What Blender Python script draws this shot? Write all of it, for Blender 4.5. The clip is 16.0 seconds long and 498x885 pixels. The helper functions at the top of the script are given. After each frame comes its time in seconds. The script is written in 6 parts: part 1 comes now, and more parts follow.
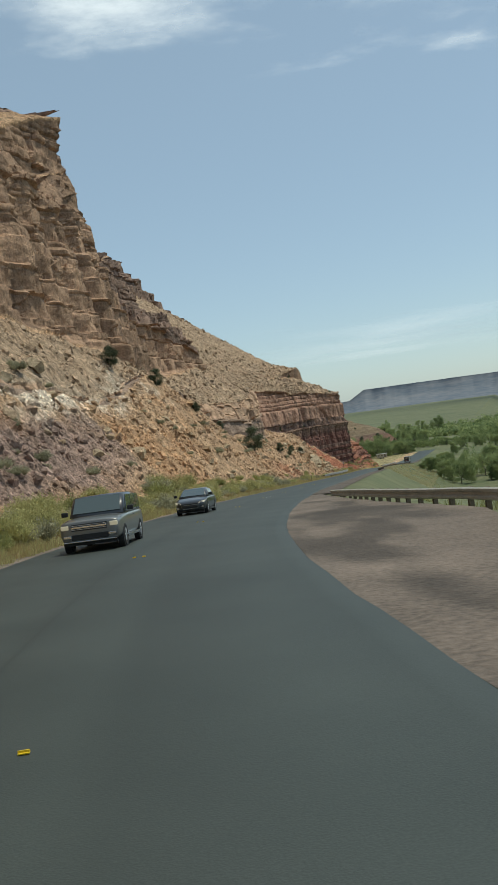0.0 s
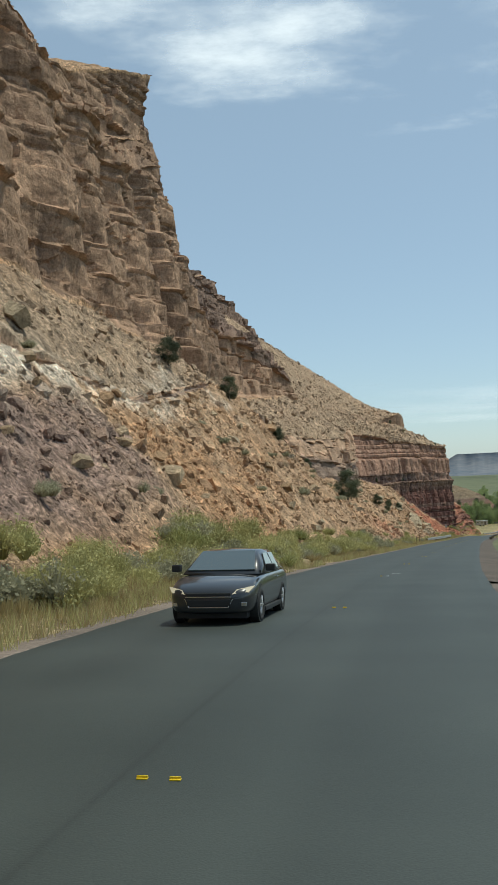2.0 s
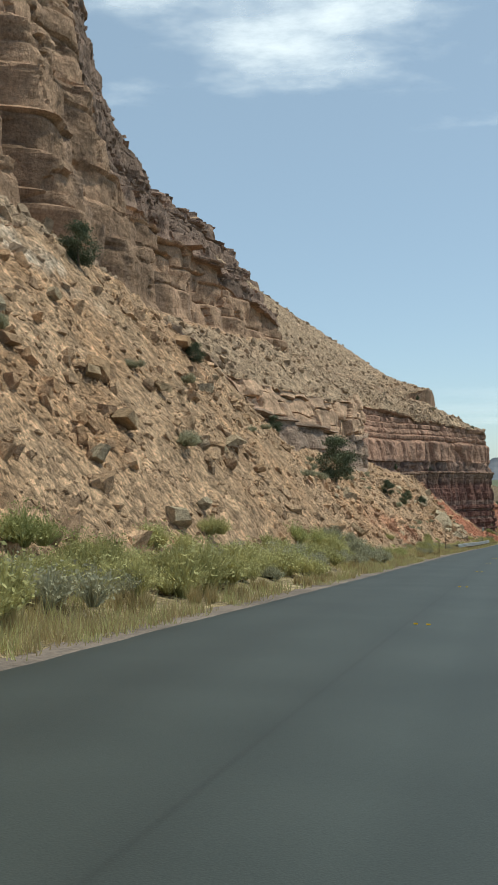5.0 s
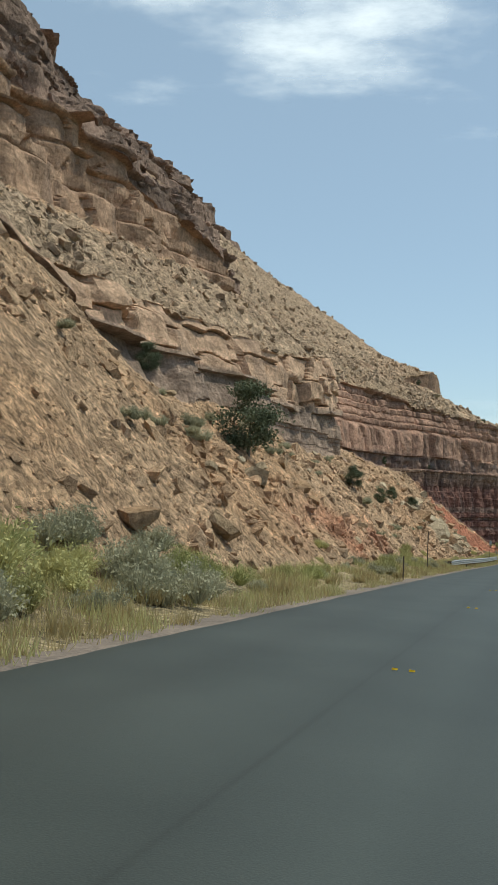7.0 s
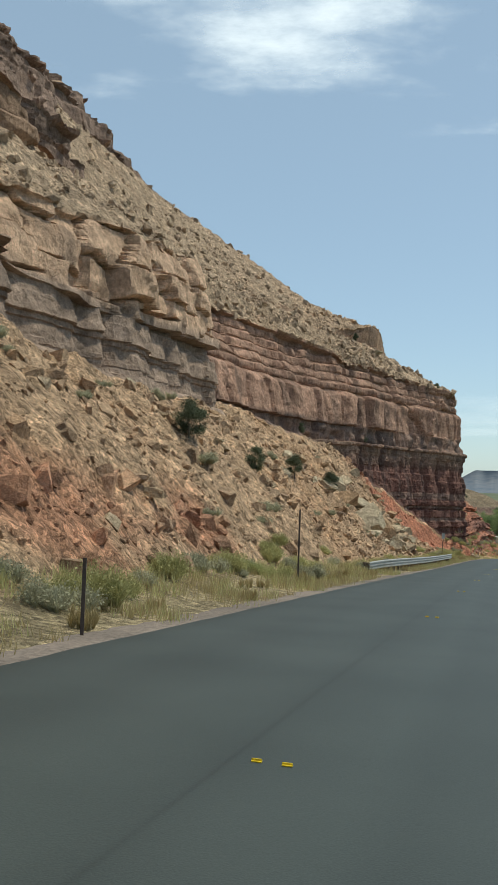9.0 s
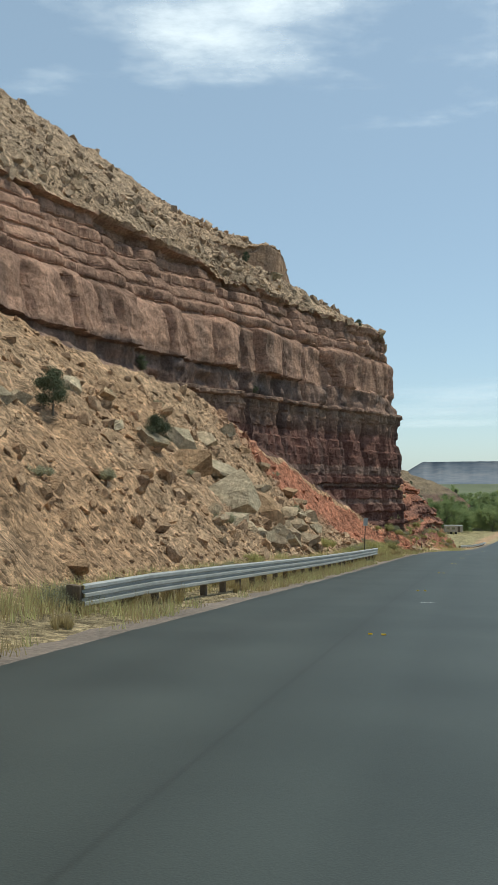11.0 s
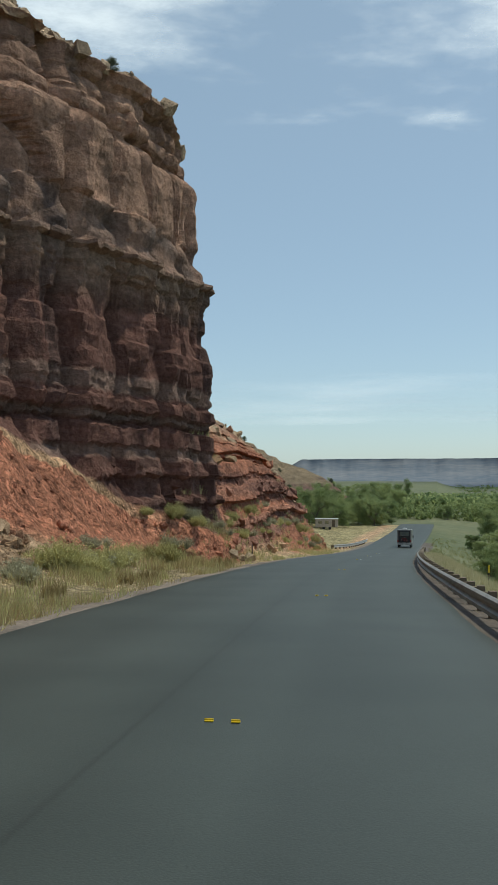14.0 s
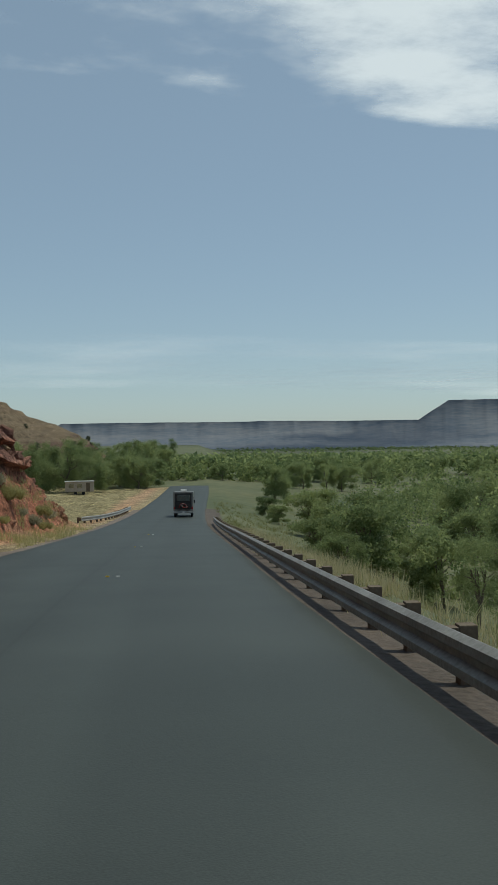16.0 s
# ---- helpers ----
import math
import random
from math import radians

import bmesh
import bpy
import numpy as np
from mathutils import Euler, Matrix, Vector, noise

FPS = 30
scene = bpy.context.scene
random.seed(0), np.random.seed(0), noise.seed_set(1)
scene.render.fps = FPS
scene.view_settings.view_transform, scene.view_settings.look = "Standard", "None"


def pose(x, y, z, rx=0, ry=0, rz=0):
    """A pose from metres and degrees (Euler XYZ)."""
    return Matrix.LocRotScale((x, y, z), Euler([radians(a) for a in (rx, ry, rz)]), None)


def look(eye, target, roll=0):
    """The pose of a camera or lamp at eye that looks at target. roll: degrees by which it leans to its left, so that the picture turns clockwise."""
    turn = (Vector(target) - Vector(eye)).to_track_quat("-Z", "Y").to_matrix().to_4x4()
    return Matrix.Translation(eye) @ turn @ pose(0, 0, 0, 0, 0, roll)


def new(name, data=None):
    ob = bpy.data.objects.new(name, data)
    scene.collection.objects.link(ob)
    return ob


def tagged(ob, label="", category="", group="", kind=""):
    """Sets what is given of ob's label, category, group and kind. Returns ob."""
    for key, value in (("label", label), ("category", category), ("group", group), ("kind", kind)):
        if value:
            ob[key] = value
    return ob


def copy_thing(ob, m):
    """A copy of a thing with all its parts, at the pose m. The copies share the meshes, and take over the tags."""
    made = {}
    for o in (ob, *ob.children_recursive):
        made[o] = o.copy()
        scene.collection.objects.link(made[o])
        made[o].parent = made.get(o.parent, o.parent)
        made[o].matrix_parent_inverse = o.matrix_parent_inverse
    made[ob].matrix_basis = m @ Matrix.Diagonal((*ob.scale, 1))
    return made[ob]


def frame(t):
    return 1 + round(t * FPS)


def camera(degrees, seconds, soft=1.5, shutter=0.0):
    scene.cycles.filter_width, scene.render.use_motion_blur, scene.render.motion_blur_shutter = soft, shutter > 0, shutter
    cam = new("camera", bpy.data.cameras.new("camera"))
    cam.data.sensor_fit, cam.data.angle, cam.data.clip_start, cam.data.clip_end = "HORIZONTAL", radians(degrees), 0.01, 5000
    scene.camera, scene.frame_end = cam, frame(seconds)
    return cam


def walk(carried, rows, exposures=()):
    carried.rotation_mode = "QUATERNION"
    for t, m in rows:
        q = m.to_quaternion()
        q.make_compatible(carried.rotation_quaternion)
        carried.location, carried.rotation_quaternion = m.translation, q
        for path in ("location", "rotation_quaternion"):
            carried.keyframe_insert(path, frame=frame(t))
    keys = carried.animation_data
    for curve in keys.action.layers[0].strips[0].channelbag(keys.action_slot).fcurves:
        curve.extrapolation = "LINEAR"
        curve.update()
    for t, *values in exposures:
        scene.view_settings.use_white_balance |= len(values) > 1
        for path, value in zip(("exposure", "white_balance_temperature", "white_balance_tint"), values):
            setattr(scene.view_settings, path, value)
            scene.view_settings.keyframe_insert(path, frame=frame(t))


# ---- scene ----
cam = camera(30.9, 16.0)
# seconds, eye, yaw, pitch, roll
PATH = [
    (0, 0.752, 0.804, 1.578, 0.40, -1.41, -7.42),
    (0.5, -0.173, 9.290, 1.090, 2.63, -0.41, -5.41),
    (1, -0.679, 17.491, 0.603, 4.92, 1.01, -3.63),
    (1.5, -0.828, 25.502, 0.114, 6.14, 1.32, -2.74),
    (2, -0.673, 33.404, -0.381, 5.66, 2.22, -1.99),
    (2.5, -0.265, 41.264, -0.884, 5.04, 2.80, -1.60),
    (3, 0.353, 49.139, -1.397, 6.37, 2.62, -2.28),
    (3.5, 1.144, 57.074, -1.922, 9.97, 2.40, -1.38),
    (4, 2.074, 65.104, -2.458, 12.26, 2.59, -1.44),
    (4.5, 3.116, 73.253, -3.008, 8.73, 2.18, -0.50),
    (5, 4.247, 81.541, -3.570, 7.91, 2.03, 0.06),
    (5.5, 5.446, 89.977, -4.145, 7.99, 1.94, 0.85),
    (6, 6.698, 98.563, -4.732, 8.51, 1.94, 1.66),
    (6.5, 7.992, 107.299, -5.330, 8.98, 2.07, 2.25),
    (7, 9.319, 116.177, -5.939, 8.97, 2.37, 2.41),
    (7.5, 10.672, 125.187, -6.556, 8.28, 3.05, 2.18),
    (8, 12.048, 134.314, -7.181, 7.84, 3.11, 1.92),
    (8.5, 13.446, 143.543, -7.813, 7.00, 2.50, 1.69),
    (9, 14.865, 152.857, -8.448, 6.87, 2.41, 2.07),
    (9.5, 16.309, 162.238, -9.087, 6.52, 2.38, 1.93),
    (10, 17.779, 171.670, -9.726, 5.74, 2.36, 1.37),
    (10.5, 19.281, 181.139, -10.366, 4.72, 2.37, 0.68),
    (11, 20.817, 190.630, -11.003, 3.66, 2.41, 0.12),
    (11.5, 22.394, 200.136, -11.637, 2.76, 2.47, -0.04),
    (12, 24.015, 209.650, -12.266, 1.51, 2.60, 0.20),
    (12.5, 25.684, 219.173, -12.890, 0.40, 2.75, 0.59),
    (13, 27.405, 228.710, -13.507, -0.60, 3.09, 0.27),
    (13.5, 29.179, 238.275, -14.117, -1.88, 2.66, 0.26),
    (14, 31.006, 247.887, -14.720, -3.90, 2.33, -0.03),
    (14.5, 32.887, 257.576, -15.315, -6.10, 2.94, -0.33),
    (15, 34.816, 267.382, -15.903, -9.12, 3.84, -0.63),
    (15.5, 36.789, 277.352, -16.485, -13.65, 1.00, -0.87),
    (16, 38.796, 287.549, -17.063, -18.95, 0.00, -0.66),
]
TINT = -2
EXPOSURES = [(t, e, k, TINT) for t, e, k in ((0.0, -0.10, 6750), (2.0, 0.0, 6650), (7.0, 0.10, 6680), (9.0, 0.08, 6650), (11.5, 0.10, 6600), (13.5, 0.0, 6650), (14.5, -0.2, 6600), (15.5, -0.48, 6600), (16.0, -0.5, 6650))]
walk(cam, [(t, pose(x, y, z, 90 + pitch, 0, yaw) @ pose(0, 0, 0, 0, 0, roll)) for t, x, y, z, yaw, pitch, roll in PATH], EXPOSURES)

# ---- light ----
SUN_AZ, SUN_EL = 70.0, 68.0      # degrees to the right of +y, and above the horizon
world = bpy.data.worlds.new("sky")
scene.world = world
world.use_nodes = True
wn, wl = world.node_tree.nodes, world.node_tree.links
sky = wn.new("ShaderNodeTexSky")
sky.sky_type = "NISHITA"
sky.sun_disc = False
sky.sun_elevation = radians(SUN_EL)
sky.sun_rotation = radians(SUN_AZ)
sky.altitude = 1700.0
sky.air_density, sky.dust_density, sky.ozone_density = 1.0, 3.0, 1.6
wn["Background"].inputs[1].default_value = 0.160
haze = wn.new("ShaderNodeMix")
haze.data_type = "RGBA"
haze.inputs[0].default_value = 0.50
haze.inputs[7].default_value = (2.48, 3.08, 3.78, 1)
wl.new(sky.outputs[0], haze.inputs[6])
wl.new(haze.outputs[2], wn["Background"].inputs[0])
lamp = bpy.data.lights.new("sun", "SUN")
lamp.energy, lamp.angle, lamp.color = 3.0, radians(0.6), (1.0, 0.94, 0.84)
sun = new("sun", lamp)
a, e = radians(SUN_AZ), radians(SUN_EL)
sun.matrix_world = look((0, 0, 0), (-math.sin(a) * math.cos(e), -math.cos(a) * math.cos(e), -math.sin(e)))

# ---- plain tools ----
RNG = np.random.default_rng(7)


def hashed(*ks):
    """A value of 0 to 1 for whole-number keys (arrays)."""
    n = np.zeros(np.broadcast(*ks).shape, np.uint64)
    for k, m in zip(ks, (374761393, 668265263, 2147483647, 1274126177)):
        n = (n ^ (np.asarray(k).astype(np.int64).astype(np.uint64) * np.uint64(m))) * np.uint64(2654435761)
        n ^= n >> np.uint64(15)
    n = (n ^ (n >> np.uint64(13))) * np.uint64(1274126177)
    return ((n >> np.uint64(16)) & np.uint64(0xFFFFFF)).astype(float) / 0xFFFFFF


def vnoise(x, y, z=0.0, seed=0):
    """Smooth value noise of -1 to 1."""
    x, y, z = np.broadcast_arrays(np.asarray(x, float), np.asarray(y, float), np.asarray(z, float))
    ix, iy, iz = np.floor(x), np.floor(y), np.floor(z)
    fx, fy, fz = x - ix, y - iy, z - iz
    fx, fy, fz = (f * f * (3 - 2 * f) for f in (fx, fy, fz))
    out = 0
    for a in (0, 1):
        for b in (0, 1):
            for c in (0, 1):
                w = (fx if a else 1 - fx) * (fy if b else 1 - fy) * (fz if c else 1 - fz)
                out = out + w * hashed(ix + a, iy + b, iz + c, np.full(ix.shape, seed))
    return out * 2 - 1


def fbm(x, y, z=0.0, octaves=4, seed=0):
    total, amp = 0, 0.5
    for k in range(octaves):
        total = total + amp * vnoise(np.asarray(x) * 2**k, np.asarray(y) * 2**k, np.asarray(z) * 2**k, seed + 11 * k)
        amp *= 0.5
    return total


def smooth(a, b, x):
    t = np.clip((np.asarray(x, float) - a) / (b - a), 0, 1)
    return t * t * (3 - 2 * t)


def mesh_of(name, verts, faces, mats=(), colours=None, soft=False):
    me = bpy.data.meshes.new(name)
    if isinstance(faces, list):
        me.from_pydata(np.asarray(verts, float).tolist(), [], faces)
    else:
        n, k = faces.shape
        me.vertices.add(len(verts))
        me.vertices.foreach_set("co", np.asarray(verts, np.float32).ravel())
        me.loops.add(n * k)
        me.loops.foreach_set("vertex_index", np.ascontiguousarray(faces, np.int32).ravel())
        me.polygons.add(n)
        me.polygons.foreach_set("loop_start", np.arange(0, n * k, k, dtype=np.int32))
        me.update(calc_edges=True)
        me.shade_flat()
    for m in mats:
        me.materials.append(m)
    if colours is not None:
        layer = me.color_attributes.new("rock", "FLOAT_COLOR", "POINT")
        flat = np.ones((len(verts), 4), np.float32)
        flat[:, :3] = colours
        layer.data.foreach_set("color", flat.ravel())
    if soft:
        me.polygons.foreach_set("use_smooth", np.ones(len(me.polygons), bool))
    me.update()
    return me


def grid_faces(n, m):
    """Quads of a grid of n columns by m rows, numbered column by column."""
    i, j = np.meshgrid(np.arange(n - 1), np.arange(m - 1), indexing="ij")
    a = (i * m + j).ravel()
    return np.stack([a, a + m, a + m + 1, a + 1], 1)


def part(name, bm, material, parent=None, label="", soft=False):
    """Links a bmesh as one mesh object, under a thing or a part."""
    me = bpy.data.meshes.new(name)
    bmesh.ops.recalc_face_normals(bm, faces=bm.faces)
    bm.to_mesh(me)
    bm.free()
    me.materials.append(material)
    if soft:
        me.polygons.foreach_set("use_smooth", np.ones(len(me.polygons), bool))
    ob = new(name, me)
    ob.parent = parent
    if label:
        ob["label"] = label
    return ob


def box(bm, x0, x1, y0, y1, z0, z1, bevel=0.0):
    made = bmesh.ops.create_cube(bm, size=1.0, matrix=Matrix.LocRotScale(((x0 + x1) / 2, (y0 + y1) / 2, (z0 + z1) / 2), None, (x1 - x0, y1 - y0, z1 - z0)))
    if bevel:
        edges = list({e for v in made["verts"] for e in v.link_edges})
        bmesh.ops.bevel(bm, geom=edges, offset=bevel, segments=2, affect="EDGES", profile=0.6)
    return bm


def tube(bm, a, b, r0, r1=None, n=8):
    """A round bar from a to b."""
    a, b = Vector(a), Vector(b)
    turn = (b - a).to_track_quat("Z", "Y").to_matrix().to_4x4()
    bmesh.ops.create_cone(bm, cap_ends=True, segments=n, radius1=r0, radius2=r0 if r1 is None else r1, depth=(b - a).length, matrix=Matrix.Translation((a + b) / 2) @ turn)
    return bm


# ---- the road's line: x and height by the distance north ----
LINE_X = (36.5208, 46.1921, 11.8564, -2.1325, 1.329, -1.1115, -0.0148, 0.3827, -0.3215, 0.1227, -0.068, -0.0227, 0.1025, -0.0388, -0.0031, -0.0356, 0.0107, 0.0415, -0.0128, -0.0121, -0.0217, 0.0183, 0.0175, -0.0051, -0.0176)
LINE_Z = (-13.6478, -15.2282, 1.3116, 0.9662, 0.2914, 0.1365, -0.0755, -0.1611, -0.07, 0.0179, 0.0608, 0.0275, -0.0248, -0.0208, -0.0032, 0.021)


def line(s):
    """Place, height and heading of the driven line at s, straight on past its ends."""
    s = np.asarray(s, float)
    k = np.clip(s, -40, 478)
    v = (k - 220) / 260
    cheb = np.polynomial.chebyshev
    x, z = cheb.chebval(v, LINE_X), cheb.chebval(v, LINE_Z)
    dx = cheb.chebval(v, cheb.chebder(LINE_X)) / 260
    dz = np.where(s > 478, 0, cheb.chebval(v, cheb.chebder(LINE_Z)) / 260)
    return x + dx * (s - k), z + dz * (s - k), dx


def spot(s, u):
    """World x and y at the distance s along and u to the left of the driven line."""
    x, _, dx = line(s)
    n = np.sqrt(1 + dx * dx)
    return x - u / n, np.asarray(s, float) + u * dx / n


def road_z(s):
    return line(s)[1]

# ---- materials ----
def material(name, rough=0.8, metal=0.0):
    m = bpy.data.materials.new(name)
    m.use_nodes = True
    n = m.node_tree.nodes
    b = n["Principled BSDF"]
    b.inputs["Roughness"].default_value = rough
    b.inputs["Metallic"].default_value = metal
    return m, n, m.node_tree.links, b


def speckled(name, dark, light, scale=3.0, fine=40.0, rough=0.85, bump=0.2, metal=0.0, detail=6.0, dist=0.02, coords="Object"):
    """Two tones mixed by a broad and a fine noise, with a fine relief."""
    m, n, l, b = material(name, rough, metal)
    co = n.new("ShaderNodeTexCoord")
    n1, n2 = n.new("ShaderNodeTexNoise"), n.new("ShaderNodeTexNoise")
    for node, sc in ((n1, scale), (n2, fine)):
        node.inputs["Scale"].default_value = sc
        node.inputs["Detail"].default_value = detail
        l.new(co.outputs[coords], node.inputs["Vector"])
    mx = n.new("ShaderNodeMath")
    mx.operation = "ADD"
    l.new(n1.outputs[0], mx.inputs[0])
    l.new(n2.outputs[0], mx.inputs[1])
    ramp = n.new("ShaderNodeValToRGB")
    ramp.color_ramp.elements[0].position, ramp.color_ramp.elements[1].position = 0.35, 0.68
    ramp.color_ramp.elements[0].color, ramp.color_ramp.elements[1].color = (*dark, 1), (*light, 1)
    half = n.new("ShaderNodeMath")
    half.operation = "MULTIPLY"
    half.inputs[1].default_value = 0.5
    l.new(mx.outputs[0], half.inputs[0])
    l.new(half.outputs[0], ramp.inputs[0])
    l.new(ramp.outputs[0], b.inputs["Base Color"])
    if bump:
        bp = n.new("ShaderNodeBump")
        bp.inputs["Strength"].default_value = bump
        bp.inputs["Distance"].default_value = dist
        l.new(n2.outputs[0], bp.inputs["Height"])
        l.new(bp.outputs[0], b.inputs["Normal"])
    return m


def rock_material(name, rough=0.95, rubble=0.0):
    """Stone whose bed colour comes with the mesh; blotches, fine grain, cracks and streaks are added here."""
    m, n, l, b = material(name, rough)
    b.inputs["Specular IOR Level"].default_value = 0.2
    at = n.new("ShaderNodeVertexColor")
    at.layer_name = "rock"
    geo = n.new("ShaderNodeNewGeometry")
    out = []
    for sc, det, stretch in ((0.5, 8, (1, 1, 2.5)), (4.0, 8, (1, 1, 1)), (1.3, 5, (1, 1, 0.12)), (16.0, 6, (1, 1, 1.6))):
        mp = n.new("ShaderNodeMapping")
        mp.inputs["Scale"].default_value = stretch
        l.new(geo.outputs["Position"], mp.inputs["Vector"])
        t = n.new("ShaderNodeTexNoise")
        t.inputs["Scale"].default_value, t.inputs["Detail"].default_value, t.inputs["Roughness"].default_value = sc, det, 0.62
        l.new(mp.outputs[0], t.inputs["Vector"])
        out.append(t.outputs[0])
    last = at.outputs[0]
    for src, lo, hi in ((out[0], 0.70, 1.30), (out[1], 0.68, 1.32), (out[2], 0.78, 1.2), (out[3], 0.74, 1.26)):
        mr = n.new("ShaderNodeMapRange")
        mr.inputs[1].default_value, mr.inputs[2].default_value, mr.inputs[3].default_value, mr.inputs[4].default_value = 0.3, 0.7, lo, hi
        l.new(src, mr.inputs[0])
        mul = n.new("ShaderNodeVectorMath")
        mul.operation = "SCALE"
        l.new(last, mul.inputs[0])
        l.new(mr.outputs[0], mul.inputs["Scale"])
        last = mul.outputs[0]
    relief = None
    if rubble:
        warp, off = n.new("ShaderNodeTexNoise"), n.new("ShaderNodeVectorMath")
        warp.inputs["Scale"].default_value, warp.inputs["Detail"].default_value = 0.9, 5
        l.new(geo.outputs["Position"], warp.inputs["Vector"])
        off.operation = "MULTIPLY_ADD"
        off.inputs[1].default_value = (1.3, 1.3, 1.3)
        l.new(warp.outputs["Color"], off.inputs[0])
        l.new(geo.outputs["Position"], off.inputs[2])
        for sc, lo, hi in ((1.9, 0.80, 1.22), (6.5, 0.55, 1.5)):
            vo = n.new("ShaderNodeTexVoronoi")
            vo.inputs["Scale"].default_value = sc
            l.new(off.outputs[0], vo.inputs["Vector"])
            sep = n.new("ShaderNodeSeparateColor")
            l.new(vo.outputs["Color"], sep.inputs[0])
            mr = n.new("ShaderNodeMapRange")
            mr.inputs[3].default_value, mr.inputs[4].default_value = lo, hi
            l.new(sep.outputs[0], mr.inputs[0])
            mul = n.new("ShaderNodeVectorMath")
            mul.operation = "SCALE"
            l.new(last, mul.inputs[0])
            l.new(mr.outputs[0], mul.inputs["Scale"])
            last = mul.outputs[0]
            bp0 = n.new("ShaderNodeBump")
            bp0.invert = True
            bp0.inputs["Strength"].default_value, bp0.inputs["Distance"].default_value = rubble, 0.5 / sc
            l.new(vo.outputs["Distance"], bp0.inputs["Height"])
            if relief:
                l.new(relief, bp0.inputs["Normal"])
            relief = bp0.outputs[0]
    l.new(last, b.inputs["Base Color"])
    fine = n.new("ShaderNodeTexNoise")
    fine.inputs["Scale"].default_value, fine.inputs["Detail"].default_value = 1.6, 12
    fine.inputs["Roughness"].default_value = 0.7
    l.new(geo.outputs["Position"], fine.inputs["Vector"])
    bp = n.new("ShaderNodeBump")
    bp.inputs["Strength"].default_value, bp.inputs["Distance"].default_value = 0.95, 0.45
    l.new(fine.outputs[0], bp.inputs["Height"])
    if relief:
        l.new(relief, bp.inputs["Normal"])
    l.new(bp.outputs[0], b.inputs["Normal"])
    return m


def plain(name, colour, rough=0.5, metal=0.0, coat=0.0, spec=0.5):
    m, n, l, b = material(name, rough, metal)
    b.inputs["Base Color"].default_value = (*colour, 1)
    b.inputs["Coat Weight"].default_value = coat
    b.inputs["Specular IOR Level"].default_value = spec
    return m


def leafy(name, dark, light, scale=1.2, through_=0.3, own=0.45, ends=(0.5, 1.0)):
    """Foliage: tones that differ from plant to plant and clump to clump, letting some light through."""
    m, n, l, b = material(name, 0.7)
    b.inputs["Specular IOR Level"].default_value = 0.25
    geo, info, no = n.new("ShaderNodeNewGeometry"), n.new("ShaderNodeObjectInfo"), n.new("ShaderNodeTexNoise")
    no.inputs["Scale"].default_value, no.inputs["Detail"].default_value = scale, 4
    l.new(geo.outputs["Position"], no.inputs["Vector"])
    ad = n.new("ShaderNodeMath")
    ad.operation = "MULTIPLY_ADD"
    l.new(info.outputs["Random"], ad.inputs[0])
    ad.inputs[1].default_value = own
    l.new(no.outputs[0], ad.inputs[2])
    isl = n.new("ShaderNodeMath")
    isl.operation = "MULTIPLY_ADD"
    l.new(geo.outputs["Random Per Island"], isl.inputs[0])
    isl.inputs[1].default_value = 0.35
    l.new(ad.outputs[0], isl.inputs[2])
    ramp = n.new("ShaderNodeValToRGB")
    ramp.color_ramp.elements[0].position, ramp.color_ramp.elements[1].position = ends[0], ends[1]
    ramp.color_ramp.elements[0].color, ramp.color_ramp.elements[1].color = (*dark, 1), (*light, 1)
    l.new(isl.outputs[0], ramp.inputs[0])
    l.new(ramp.outputs[0], b.inputs["Base Color"])
    tr, mix = n.new("ShaderNodeBsdfTranslucent"), n.new("ShaderNodeMixShader")
    l.new(ramp.outputs[0], tr.inputs[0])
    mix.inputs[0].default_value = through_
    l.new(b.outputs[0], mix.inputs[1])
    l.new(tr.outputs[0], mix.inputs[2])
    l.new(mix.outputs[0], n["Material Output"].inputs[0])
    return m


M_ROCK = rock_material("weathered rock")
M_SCREE = rock_material("rubble", rubble=0.65)
M_ASPHALT = speckled("asphalt", (0.0268, 0.0345, 0.0322), (0.0515, 0.062, 0.0575), 0.35, 60.0, 0.62, 0.25, dist=0.01)
_n, _l = M_ASPHALT.node_tree.nodes, M_ASPHALT.node_tree.links
_n["Principled BSDF"].inputs["Specular IOR Level"].default_value = 0.4
_at, _mul = _n.new("ShaderNodeVertexColor"), _n.new("ShaderNodeMix")
_at.layer_name = "rock"
_mul.data_type, _mul.blend_type = "RGBA", "MULTIPLY"
_mul.inputs[0].default_value = 1.0
_l.new(_n["Color Ramp"].outputs[0], _mul.inputs[6])
_l.new(_at.outputs[0], _mul.inputs[7])
_l.new(_mul.outputs[2], _n["Principled BSDF"].inputs["Base Color"])
M_GRAVEL = speckled("gravel", (0.075, 0.060, 0.050), (0.21, 0.165, 0.136), 0.35, 9.0, 0.95, 0.8, dist=0.05)
_n, _l = M_GRAVEL.node_tree.nodes, M_GRAVEL.node_tree.links
_at, _mul = _n.new("ShaderNodeVertexColor"), _n.new("ShaderNodeMix")
_at.layer_name = "rock"
_mul.data_type, _mul.blend_type = "RGBA", "MULTIPLY"
_mul.inputs[0].default_value = 1.0
_l.new(_n["Color Ramp"].outputs[0], _mul.inputs[6])
_l.new(_at.outputs[0], _mul.inputs[7])
_l.new(_mul.outputs[2], _n["Principled BSDF"].inputs["Base Color"])
M_GROUND = speckled("valley ground", (0.055, 0.080, 0.030), (0.165, 0.160, 0.080), 0.03, 0.4, 0.95, 0.0, coords="Object")

